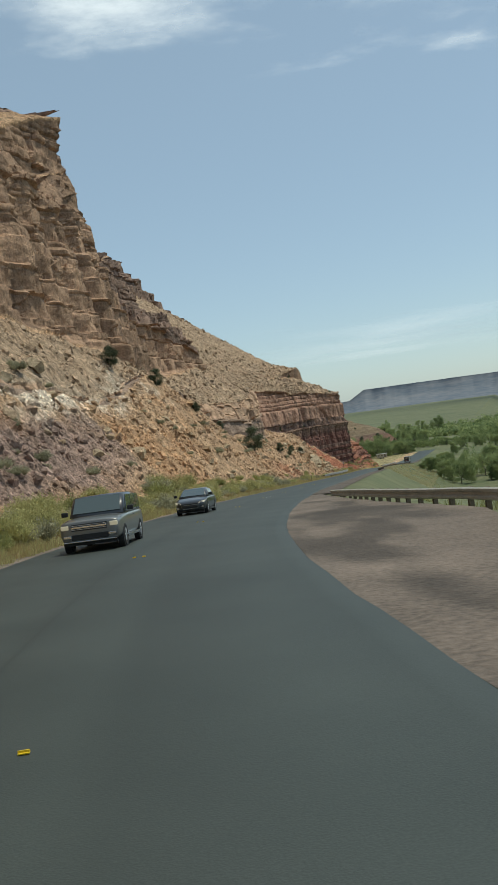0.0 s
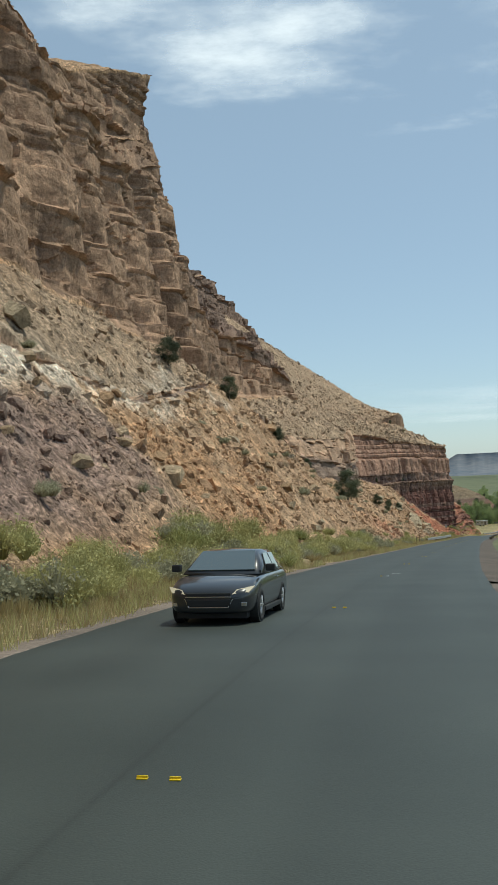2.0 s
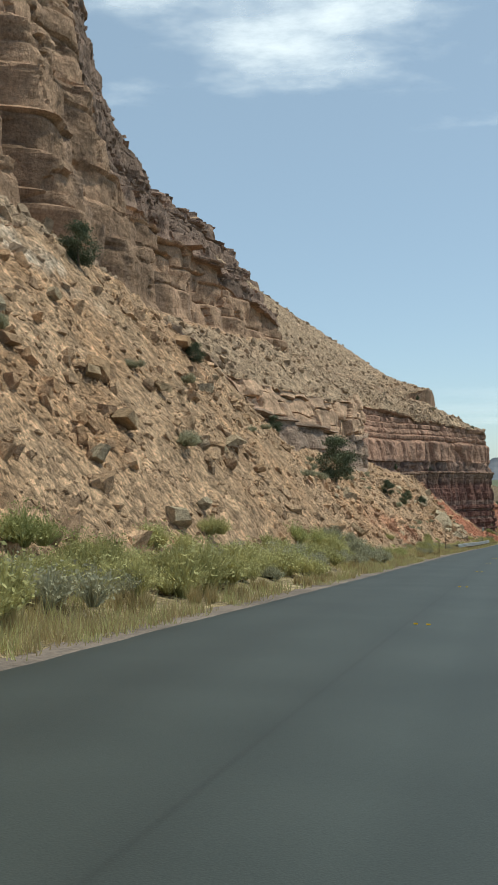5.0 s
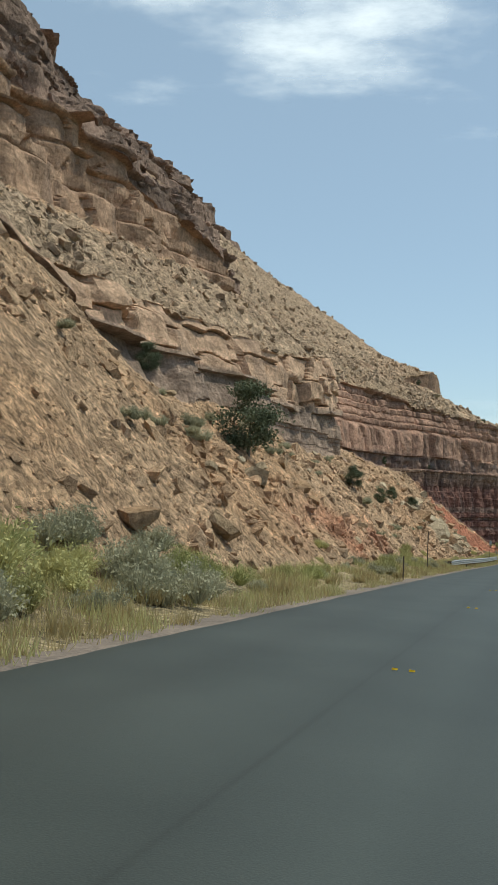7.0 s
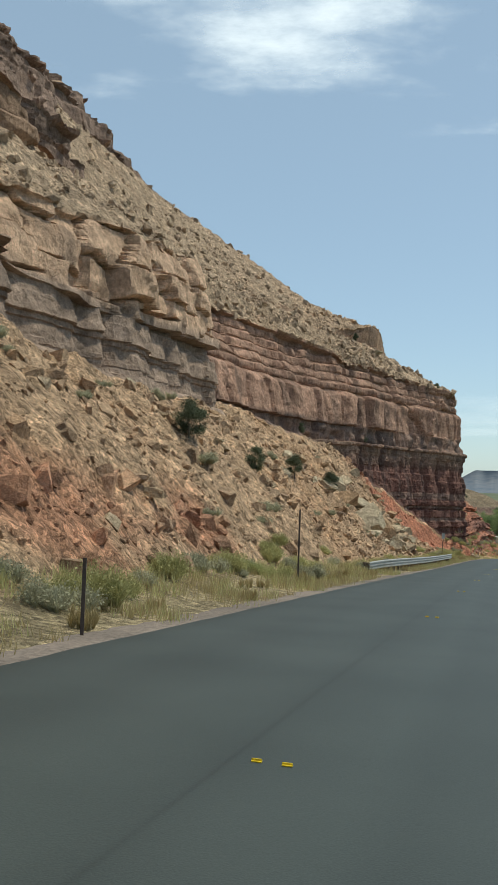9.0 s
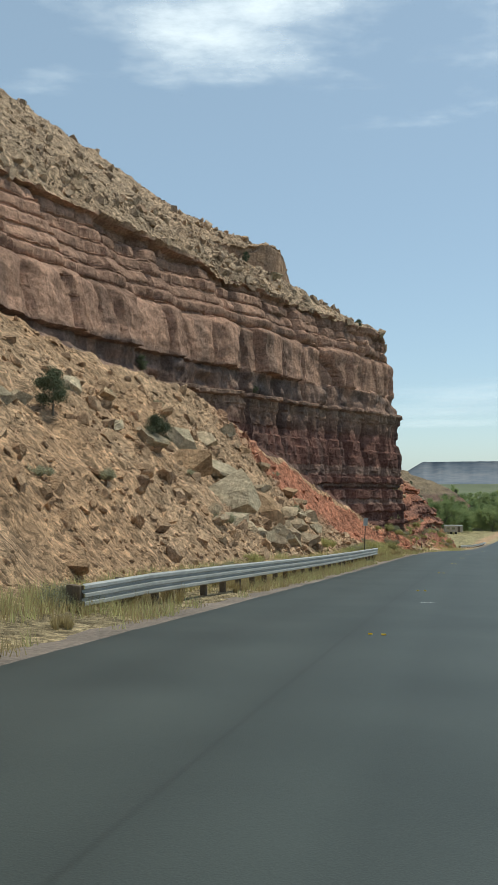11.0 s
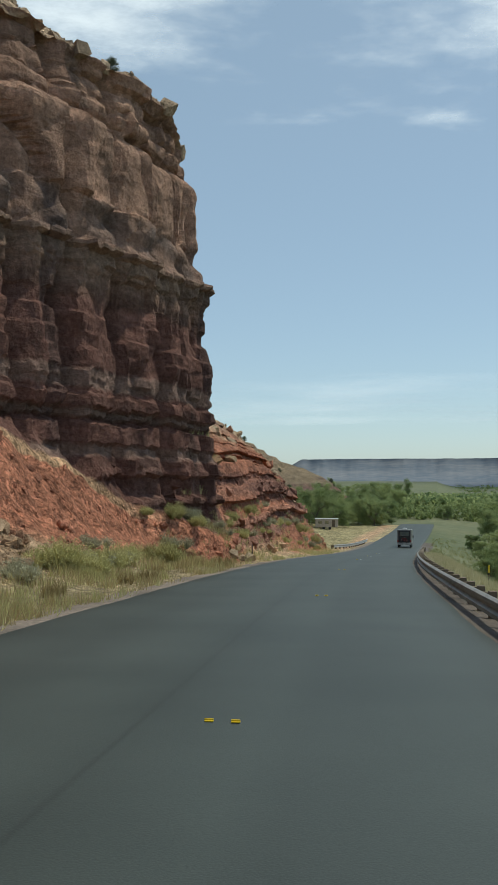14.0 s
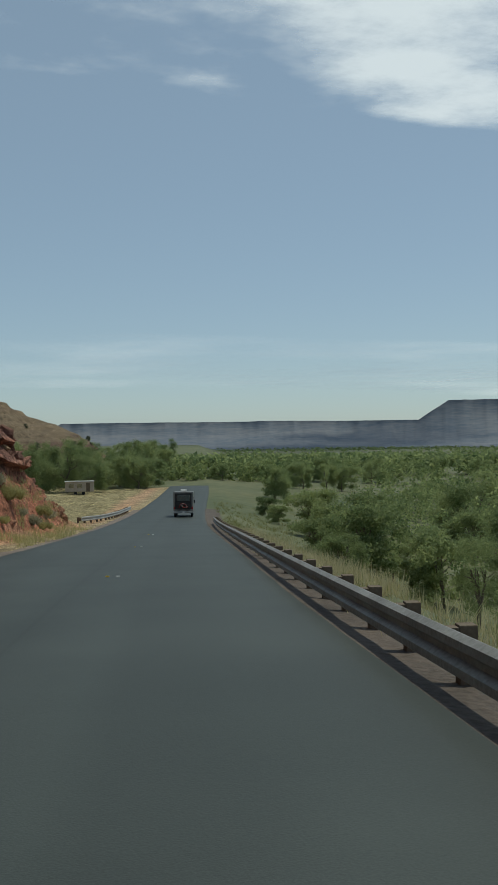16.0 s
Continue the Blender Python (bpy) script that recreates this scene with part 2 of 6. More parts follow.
M_RAIL = speckled("weathered galvanised steel", (0.30, 0.30, 0.29), (0.48, 0.48, 0.46), 1.5, 25.0, 0.5, 0.05, metal=0.35)
# weathered brown-grey, with the shade of the beam's road face in its tones
M_DARKRAIL = speckled("stained galvanised steel darkened for shade", (0.15, 0.14, 0.125), (0.32, 0.31, 0.285), 1.2, 18.0, 0.55, 0.05, metal=0.3)
M_OLDRAIL = speckled("dusty galvanised steel", (0.30, 0.29, 0.25), (0.50, 0.48, 0.42), 1.5, 25.0, 0.6, 0.05, metal=0.2)
M_POST = speckled("weathered timber", (0.10, 0.075, 0.05), (0.20, 0.155, 0.11), 3.0, 30.0, 0.9, 0.3)
M_STEEL = speckled("rusty steel", (0.06, 0.045, 0.04), (0.12, 0.09, 0.075), 4.0, 30.0, 0.7, 0.1, metal=0.3)
M_BARK = speckled("bark", (0.10, 0.08, 0.06), (0.22, 0.18, 0.14), 3.0, 20.0, 0.95, 0.5)
M_TWIG = speckled("grey twigs", (0.16, 0.13, 0.10), (0.28, 0.23, 0.18), 4.0, 25.0, 0.95, 0.2)
M_COTTON = leafy("cottonwood leaves", (0.125, 0.18, 0.075), (0.33, 0.38, 0.17), 0.2, 0.55)
M_GROVE = leafy("grove leaves", (0.11, 0.165, 0.065), (0.38, 0.43, 0.19), 0.13, 0.55, 0.0, (0.42, 0.88))
M_JUNIPER = leafy("juniper leaves", (0.050, 0.066, 0.040), (0.125, 0.145, 0.085), 0.8, 0.2)
M_BRUSH = leafy("rabbitbrush", (0.30, 0.29, 0.125), (0.52, 0.485, 0.225), 1.0)
M_SAGE = leafy("sage", (0.25, 0.245, 0.16), (0.43, 0.41, 0.28), 1.0)
M_GREENB = leafy("green shrub", (0.24, 0.25, 0.10), (0.42, 0.42, 0.18), 1.0)
M_STRAW = leafy("dry grass", (0.26, 0.20, 0.09), (0.46, 0.37, 0.19), 0.8)
M_DRY = leafy("pale dry grass", (0.38, 0.33, 0.17), (0.62, 0.55, 0.33), 0.8)
M_MEADOW = leafy("meadow grass", (0.14, 0.18, 0.05), (0.36, 0.35, 0.15), 0.25)
M_YELLOW = plain("yellow plastic", (0.75, 0.52, 0.02), 0.5)
M_WHITE = plain("white plastic", (0.75, 0.75, 0.72), 0.5)
M_TYRE = plain("tyre rubber", (0.018, 0.018, 0.018), 0.85)
M_RIM = plain("rim metal", (0.5, 0.5, 0.5), 0.35, 0.8)
M_GREY = plain("metallic grey paint", (0.20, 0.195, 0.18), 0.38, 0.6, 0.8)
M_NIGHT = plain("dark blue grey paint", (0.026, 0.028, 0.032), 0.3, 0.3, 0.9)
M_GLASS = plain("dark window glass", (0.03, 0.04, 0.04), 0.06, 0.0, 1.0, 1.0)
M_GLASS.node_tree.nodes["Principled BSDF"].inputs["IOR"].default_value = 1.9
M_SCREEN = plain("windscreen glass", (0.05, 0.068, 0.062), 0.05, 0.0, 1.0, 1.0)
M_CHROME = plain("chrome", (0.6, 0.6, 0.6), 0.15, 1.0)
M_BLACK = plain("black plastic", (0.02, 0.02, 0.02), 0.6)
M_LENS = plain("headlight lens", (0.42, 0.38, 0.30), 0.15, 0.0, 0.6)
M_LENS.node_tree.nodes["Principled BSDF"].inputs["Emission Color"].default_value = (1.0, 0.85, 0.6, 1)
M_LENS.node_tree.nodes["Principled BSDF"].inputs["Emission Strength"].default_value = 0.25
M_REDLENS = plain("tail light lens", (0.35, 0.02, 0.02), 0.25, 0.0, 0.5)
M_COACH = speckled("coach enamel", (0.17, 0.165, 0.155), (0.25, 0.245, 0.235), 1.0, 8.0, 0.4, 0.0)
M_ROOF = speckled("tin roof", (0.45, 0.45, 0.44), (0.62, 0.62, 0.60), 0.5, 6.0, 0.5, 0.0)
M_PLASTER = speckled("plaster", (0.36, 0.30, 0.24), (0.48, 0.41, 0.34), 0.5, 6.0, 0.9, 0.0)

# ---- the hillside: profiles across the slope at stations along the road ----
# each row: s, then (distance left of the line, height over the road) of: verge, ditch, toe, middle and top of the talus
# (foot of the first rock band), top of that band, foot and top of the second band, back of its ledge, foot and top of the third, back
V0, V1 = (5.9, -0.10), (8.2, 0.05)
STATIONS = [
    (-20, V0, V1, (10.5, 0.6), (14.5, 5), (19, 10.5), (19.4, 11.2), (29, 21), (33, 52), (35.5, 53), (37, 54), (40, 72), (80, 85)),
    (40, V0, V1, (10.5, 0.6), (14.5, 5), (19, 10.5), (19.4, 11.2), (29, 21), (33, 52), (35.5, 53), (37, 54), (40, 72), (80, 85)),
    (66, V0, V1, (10.2, 0.5), (14, 4.6), (18.9, 10.3), (19.3, 11), (29, 21), (33, 50), (35, 51.5), (37, 53), (40, 70), (80, 85)),
    (92, V0, V1, (10.5, 0.6), (14.5, 5.4), (19.9, 11.1), (20.2, 11.6), (30, 21.8), (34, 50), (36.5, 52), (38, 54), (41, 66), (80, 84)),
    (114, V0, V1, (10.5, 0.6), (15, 6.2), (23, 15.5), (23.3, 16), (30.5, 22), (35, 46), (36.5, 48), (38, 51), (42, 59), (90, 78)),
    (128, V0, V1, (10.5, 0.6), (15.5, 7), (25, 18.3), (25.2, 18.7), (31, 22.5), (36, 45), (39, 47), (43, 57), (45, 63), (90, 78)),
    (142, V0, V1, (10.5, 0.6), (15.2, 6.6), (24.8, 17.8), (25, 18.2), (31, 22), (37, 47), (40, 50), (44, 55), (46, 67), (90, 80)),
    (155, V0, V1, (10.5, 0.6), (14.5, 5.4), (22.5, 14.3), (24, 15.8), (31.5, 21.8), (39.6, 51.6), (40.4, 56), (42.5, 60), (41.6, 69.5), (90, 82)),
    (160, V0, V1, (10.5, 0.6), (14.3, 4.8), (22.0, 11.0), (24.2, 16.4), (30.8, 22), (39.5, 44), (43, 58), (46, 62.5), (49, 69), (92, 82)),
    (167, V0, V1, (10.5, 0.6), (14, 4.6), (20.9, 10.4), (24.2, 16.9), (31.2, 23), (39, 37), (44, 51), (47, 66), (50, 76), (95, 84)),
    (180, V0, V1, (10.5, 0.6), (14, 4.8), (20.3, 10.6), (22.6, 17.8), (32, 25), (38, 36), (46, 48), (51, 62), (55, 80), (100, 90)),
    (196, V0, V1, (10.5, 0.6), (14, 4.8), (20, 9.8), (22.2, 18.9), (33, 27.6), (36, 36), (46, 45.5), (56, 58), (60, 76), (105, 96)),
    (208, V0, V1, (10.5, 0.6), (14, 4.8), (20.5, 10.6), (22.8, 21.5), (33.2, 28.8), (33.6, 32.2), (46, 46), (59, 60), (66, 78), (108, 98)),
    (214, V0, V1, (10.5, 0.6), (14, 4.8), (21, 11.2), (23.4, 23), (37, 31), (38.5, 34.5), (48, 48), (60, 60), (70, 77), (110, 93)),
    (222, V0, V1, (10.7, 0.6), (14.2, 4.6), (22, 11.6), (24.2, 24.4), (38, 33), (39, 34), (47, 48), (60.5, 60.5), (69, 75), (110, 94)),
    (226, V0, V1, (10.7, 0.6), (14.5, 4.6), (26.5, 13.8), (29.5, 25), (38, 33), (38.6, 33.8), (47, 47), (62, 62), (70, 75), (110, 94)),
    (240, V0, V1, (10.7, 0.6), (15, 4.8), (25, 14), (27.5, 25.4), (36, 32.5), (37, 33), (46, 45), (63, 64.5), (74, 76.5), (110, 95)),
    (260, V0, V1, (10.7, 0.6), (14.5, 4.1), (20.8, 12.2), (22.6, 26), (32, 32), (33, 32.6), (42, 41), (62, 60), (75, 76.5), (110, 96)),
    (275, V0, V1, (10.7, 0.6), (13.6, 3.0), (17.3, 8.4), (18.6, 26.2), (27, 31.8), (27.6, 33.2), (36, 39), (61.5, 58.5), (79, 74), (112, 96)),
    (284, V0, V1, (10.5, 0.5), (12.5, 2.5), (14.6, 5.6), (16.0, 26.6), (25, 32.4), (24.6, 36.0), (33, 38.4), (62, 58.8), (82, 75), (114, 96)),
    (291, V0, V1, (9.6, 0.4), (10.9, 1.4), (11.5, 2.8), (12.4, 26.1), (22.9, 31.8), (22.3, 37.0), (31, 37.9), (62, 58.5), (82, 75), (114, 94)),
    (297, V0, V1, (8.2, 0.3), (8.4, 0.6), (8.5, 1.2), (10.2, 26.2), (23, 32.0), (23, 36), (31, 37.6), (62, 57), (80, 72), (112, 93)),
    (300, (5.9, -0.1), (7.6, 0.05), (8.0, 0.2), (8.2, 0.6), (8.4, 1), (10.4, 25.4), (26, 30), (27, 32), (33, 34), (62, 52), (66, 58), (103, 84)),
    (302.5, (5.6, -0.1), (7.6, 0.05), (8.6, 0.3), (9.2, 1.6), (9.8, 3.5), (14.5, 20), (30, 26), (31, 28), (36, 30), (62, 44), (66, 48), (103, 70)),
    (307, (5.6, -0.1), (7.6, 0.05), (8.8, 0.4), (10.2, 3.2), (13, 8.5), (18, 15), (30, 20), (33, 22), (38, 24), (62, 36), (66, 38), (103, 56)),
    (320, (5.6, -0.1), (7.6, 0.05), (8.6, 0.4), (10, 3.4), (13, 8.6), (17, 13.2), (25, 18), (30, 21), (38, 24), (60, 34), (66, 37), (103, 50)),
    (340, (5.6, -0.1), (7.8, 0.05), (8.8, 0.4), (10, 3.4), (12.5, 8.2), (15.5, 11.5), (22, 16), (28, 18.5), (36, 21), (60, 29), (66, 32), (103, 44)),
    (354, (5.6, -0.1), (7.8, 0.05), (8.8, 0.3), (10.2, 2.8), (12.6, 6.8), (15.5, 10.2), (22, 15), (28, 17.5), (36, 19.5), (60, 27), (66, 30), (103, 42)),
    (366, (5.6, -0.1), (8.2, 0), (9.5, 0.1), (12, 1), (15.5, 3), (19, 6), (25, 10.5), (30, 13.5), (38, 16.5), (60, 24), (66, 27), (103, 39)),
    (384, (5.6, -0.1), (10, 0), (14, 0.05), (19, 0.23), (24, 0.72), (29, 2.02), (36, 4.28), (41, 5.85), (46, 6.75), (60, 9.45), (66, 10.8), (103, 16.2)),
    (415, (5.6, -0.1), (12, 0), (18, 0.01), (23, 0.06), (27, 0.18), (31, 0.6), (36, 1.32), (40, 1.74), (46, 2.04), (60, 2.52), (66, 2.76), (103, 4.08)),
    (445, (5.6, -0.1), (12, 0), (18, 0.01), (22, 0.03), (25, 0.08), (28, 0.23), (32, 0.48), (35, 0.62), (40, 0.73), (54, 0.9), (60, 0.98), (95, 1.35)),
    (462, (5.6, -0.1), (12, 0), (18, 0), (22, 0.01), (24, 0.03), (26, 0.09), (28.5, 0.21), (31, 0.28), (36, 0.32), (48, 0.36), (54, 0.39), (90, 0.54)),
    (474, (5.6, -0.1), (12, -0.1), (18, -0.1), (22, -0.1), (26, 0), (30, 0.2), (36, 0.4), (40, 0.6), (46, 0.8), (52, 1), (60, 1.2), (90, 2)),
]
# how far the ledges and crests lie below those rows, by the distance along
TRIM = {
    7: ((90, 0), (100, 1.2), (110, 0.8), (140, 0), (150, 0), (157, 2.5), (164, 1.2), (172, 0), (190, 0.5), (197, 1.5), (204, 0), (268, 0), (275, 1.9), (287, 1.9), (291, 1.4), (294, 2.4), (298, 3.0)),
    8: ((155, 0), (162, 3.5), (171, 6), (180, 6.5), (187, 5), (194, 1.2), (204, 3), (218, 3.5), (228, 2), (240, 0)),
    9: ((110, 0), (124, 1.5), (140, 0), (190, 0), (202, 6), (212, 4.5), (226, 6), (236, 6), (250, 2.5), (266, 0)),
    10: ((98, 0), (108, 2.5), (120, 3.5), (130, 5.5), (140, 3), (150, 0.5), (156, 0), (172, 0), (182, 3), (194, 9), (203, 11), (211, 6.5), (226, 9.5), (236, 10.5), (250, 7.5), (258, 5), (266, 2.5), (275, -1.5), (283, -4.5), (292, -8), (298, -3)),
}
COUNTS = (4, 5, 16, 30, 120, 34, 84, 30, 46, 40, 44, 10)   # rows of each stretch of the profile
CLIFF = (0, 0, 0, 0, 1, 0, 1, 0, 0, 1, 1, 0)             # which stretches are standing rock

BEDS = np.cumsum(0.8 + 5.0 * RNG.random(120) ** 1.7) - 32.0   # bed heights
BED_OUT = RNG.random(121) * 1.5 - 0.75
BED_W = 1.8 + 3.0 * RNG.random(121)


NOSES_HIGH = (-20, 12, 36, 60, 73, 84, 97, 109, 121, 133, 145, 158, 172, 181, 190, 199, 209.5, 226, 238, 248, 259, 271, 281, 293)
NOSES_BAND = (150, 158, 165, 171.5, 181, 187, 197, 203, 211, 222.5)
NOSES_BLUFF = (228, 236, 245, 252, 259, 267, 275, 283, 289, 294.5, 301)


def bedding(s, z, zn):
    """How far the standing rock stands out, by beds, blocks and joints."""
    k = np.searchsorted(BEDS, zn)
    k = np.clip(k, 1, len(BEDS) - 1)
    lo, hi = BEDS[k - 1], BEDS[k]
    f = (zn - lo) / (hi - lo)
    thick = hi - lo
    groove = np.clip(np.minimum(f, 1 - f) * thick / 0.30, 0, 1)
    w = BED_W[k] * (0.8 + 0.45 * thick)
    along = s / w + 7.3 * BED_OUT[k] + 0.35 * vnoise(s * 0.35, z * 0.5, k, 5)
    block = np.floor(along)
    g = along - block
    joint = np.clip(np.minimum(g, 1 - g) * w / 0.40, 0, 1)
    out = BED_OUT[k] * 0.75 * np.clip(thick / 3.0, 0.2, 1.0) + (hashed(k, block, np.full(block.shape, 3)) - 0.5) * 1.2
    return out + 0.5 * np.sqrt(groove) * np.sqrt(joint) - 0.6, k


THIN = np.cumsum(0.28 + 0.85 * RNG.random(90) ** 1.5) - 24.0
THIN_OUT = RNG.random(91)


TIERS = np.cumsum(2.4 + 6.0 * RNG.random(40)) - 30.0


def band_beds(s, z, f):
    """The pale band: massive cracked blocks over a grey, thinly bedded and fluted foot."""
    along = s / 3.6 + 0.45 * vnoise(s * 0.25, z * 0.3, 0, 171)
    blk = np.floor(along)
    g = along - blk
    joint = np.clip(np.minimum(g, 1 - g) * 3.6 / 0.24, 0, 1)
    high = f > 0.48 + 0.05 * vnoise(s / 4, 0 * s, 0, 173)
    zz = z / 2.1 + 3 * hashed(blk, blk + 3, blk) + 0.2 * vnoise(s / 1.5, z / 1.5, 0, 177)
    tier = np.floor(zz)
    crack = np.clip(np.minimum(zz - tier, tier + 1 - zz) * 2.1 / 0.14, 0, 1)
    top = (hashed(blk, blk, blk) - 0.5) * 1.6 + (hashed(blk, tier, blk) - 0.5) * 1.3 + 1.0 * np.sqrt(joint) * np.sqrt(crack) - 0.6 - 0.5 * smooth(0.80, 0.97, f)
    k = np.clip(np.searchsorted(THIN, z), 0, 90)
    low = (THIN_OUT[k] - 0.5) * 0.9 + 0.8 * vnoise(s / 1.5, z / 25, 0, 175) + 0.5 * (hashed(blk, blk + 5, blk) - 0.5) - 0.35
    low = np.where(np.abs(f - 0.46) < 0.035, 0.65, low)
    return np.where(high, top, low)


CLEFTS = ((231.5, 0.9, 0.5), (240.2, 1.1, 0.5), (249.5, 0.9, 0.5), (257.0, 1.2, 0.6), (264.3, 1.0, 0.5), (270.5, 1.5, 0.6), (276.6, 1.1, 0.5), (281.2, 1.7, 0.6), (285.4, 1.2, 0.5), (288.3, 2.0, 0.7), (291.6, 1.3, 0.45), (294.6, 1.7, 0.5), (297.4, 1.1, 0.4), (299.2, 1.2, 0.4))


def bluff_beds(s, z):
    """The red bluff: massive jointed tiers above a dark recess and a ledge, thin fluted beds below."""
    wz = z + 0.25 * vnoise(s / 9, z * 0, 0, 15)
    along = s / 4.2 + 0.3 * vnoise(s * 0.3, z * 0.25, 0, 17)
    blk = np.floor(along)
    g = along - blk
    joint = np.clip(np.minimum(g, 1 - g) * 4.2 / 0.38, 0, 1)
    tier = np.where(wz > 3.4, 1, 0)
    massive = (hashed(blk + 40 * tier, blk, blk) - 0.5) * 1.1 + 0.75 * np.sqrt(joint) - 0.55 - 0.8 * np.exp(-(((wz - 3.4) / 0.32) ** 2)) - np.where(wz > 3.4, 0.55, 0.0) - 0.5 * np.exp(-(((wz - 5.4) / 0.22) ** 2))
    step = np.floor(np.clip(wz - 3.4, 0, 99) / 1.15 + 0.15 * vnoise(s / 5, 0 * s, 0, 221))
    inside = (wz - 3.4) / 1.15 - np.floor((wz - 3.4) / 1.15)
    wide = np.floor(s / (1.6 + 0.5 * (step % 3)) + 3.7 * step)
    cap = massive * 0.35 - 0.35 - 0.5 * step * (1 - smooth(286, 296, s)) + 0.55 * (hashed(wide, step, step) - 0.5) - 0.45 * np.exp(-((np.minimum(inside, 1 - inside) / 0.13) ** 2))
    massive = np.where(wz > 3.4, cap, massive)
    recess = -0.62 + 0.35 * vnoise(s / 2.2, z / 0.8, 0, 19) + 0.3 * vnoise(s / 0.8, z / 0.8, 0, 18)
    k = np.clip(np.searchsorted(THIN, wz), 0, 90)
    flute = np.abs(vnoise(s / 1.0 + 0.25 * vnoise(s / 0.6, z / 2.5, 0, 29), z / 22, 0, 25))
    thin = (THIN_OUT[k] - 0.5) * 1.0 + 0.75 * np.sqrt(flute) - 0.55 + 0.35 * vnoise(s / 0.5, z / 2.0, k, 27) * 0.6 - 0.1
    ledge = 0.5 * (hashed(np.floor(s / 3.1), blk * 0, blk * 0) - 0.2)
    thin = thin + 0.35 * smooth(276, 286, s)
    cleft = 0 * s
    for s0, deep, wide in CLEFTS:
        d = np.abs(s - s0 - 0.35 * vnoise(z / 3.0, 0 * z, 0, int(s0)) - 0.03 * z)
        cleft = np.minimum(cleft, -deep * np.clip(1 - d / wide, 0, 1))
    pillar = 0.34 * (hashed(np.floor(s / 2.3 + 0.3 * vnoise(z / 6, 0 * z, 0, 33)), 0 * blk, 0 * blk) - 0.5)
    thin = thin + cleft + pillar
    massive = massive + 0.8 * cleft
    recess = recess + 0.6 * cleft
    recess = recess + 0.6 * smooth(276, 286, s)
    out = np.where(wz > -0.9, massive, np.where(wz > -3.1, recess, np.where(wz > -4.6, thin + ledge, thin)))
    return out, k


def pick(c, t):
    return np.asarray(c)[None, :] * t[:, None]


TAN, ORANGE, PALE = (0.385, 0.255, 0.160), (0.385, 0.230, 0.130), (0.60, 0.50, 0.40)
BROWN, DARK, PURPLE = (0.31, 0.20, 0.135), (0.215, 0.145, 0.112), (0.255, 0.175, 0.142)
RED, MAROON, STONE = (0.36, 0.15, 0.092), (0.135, 0.067, 0.053), (0.43, 0.285, 0.195)


def blend(c, other, w):
    return c + (np.asarray(other) - c) * np.clip(w, 0, 1)[:, None]


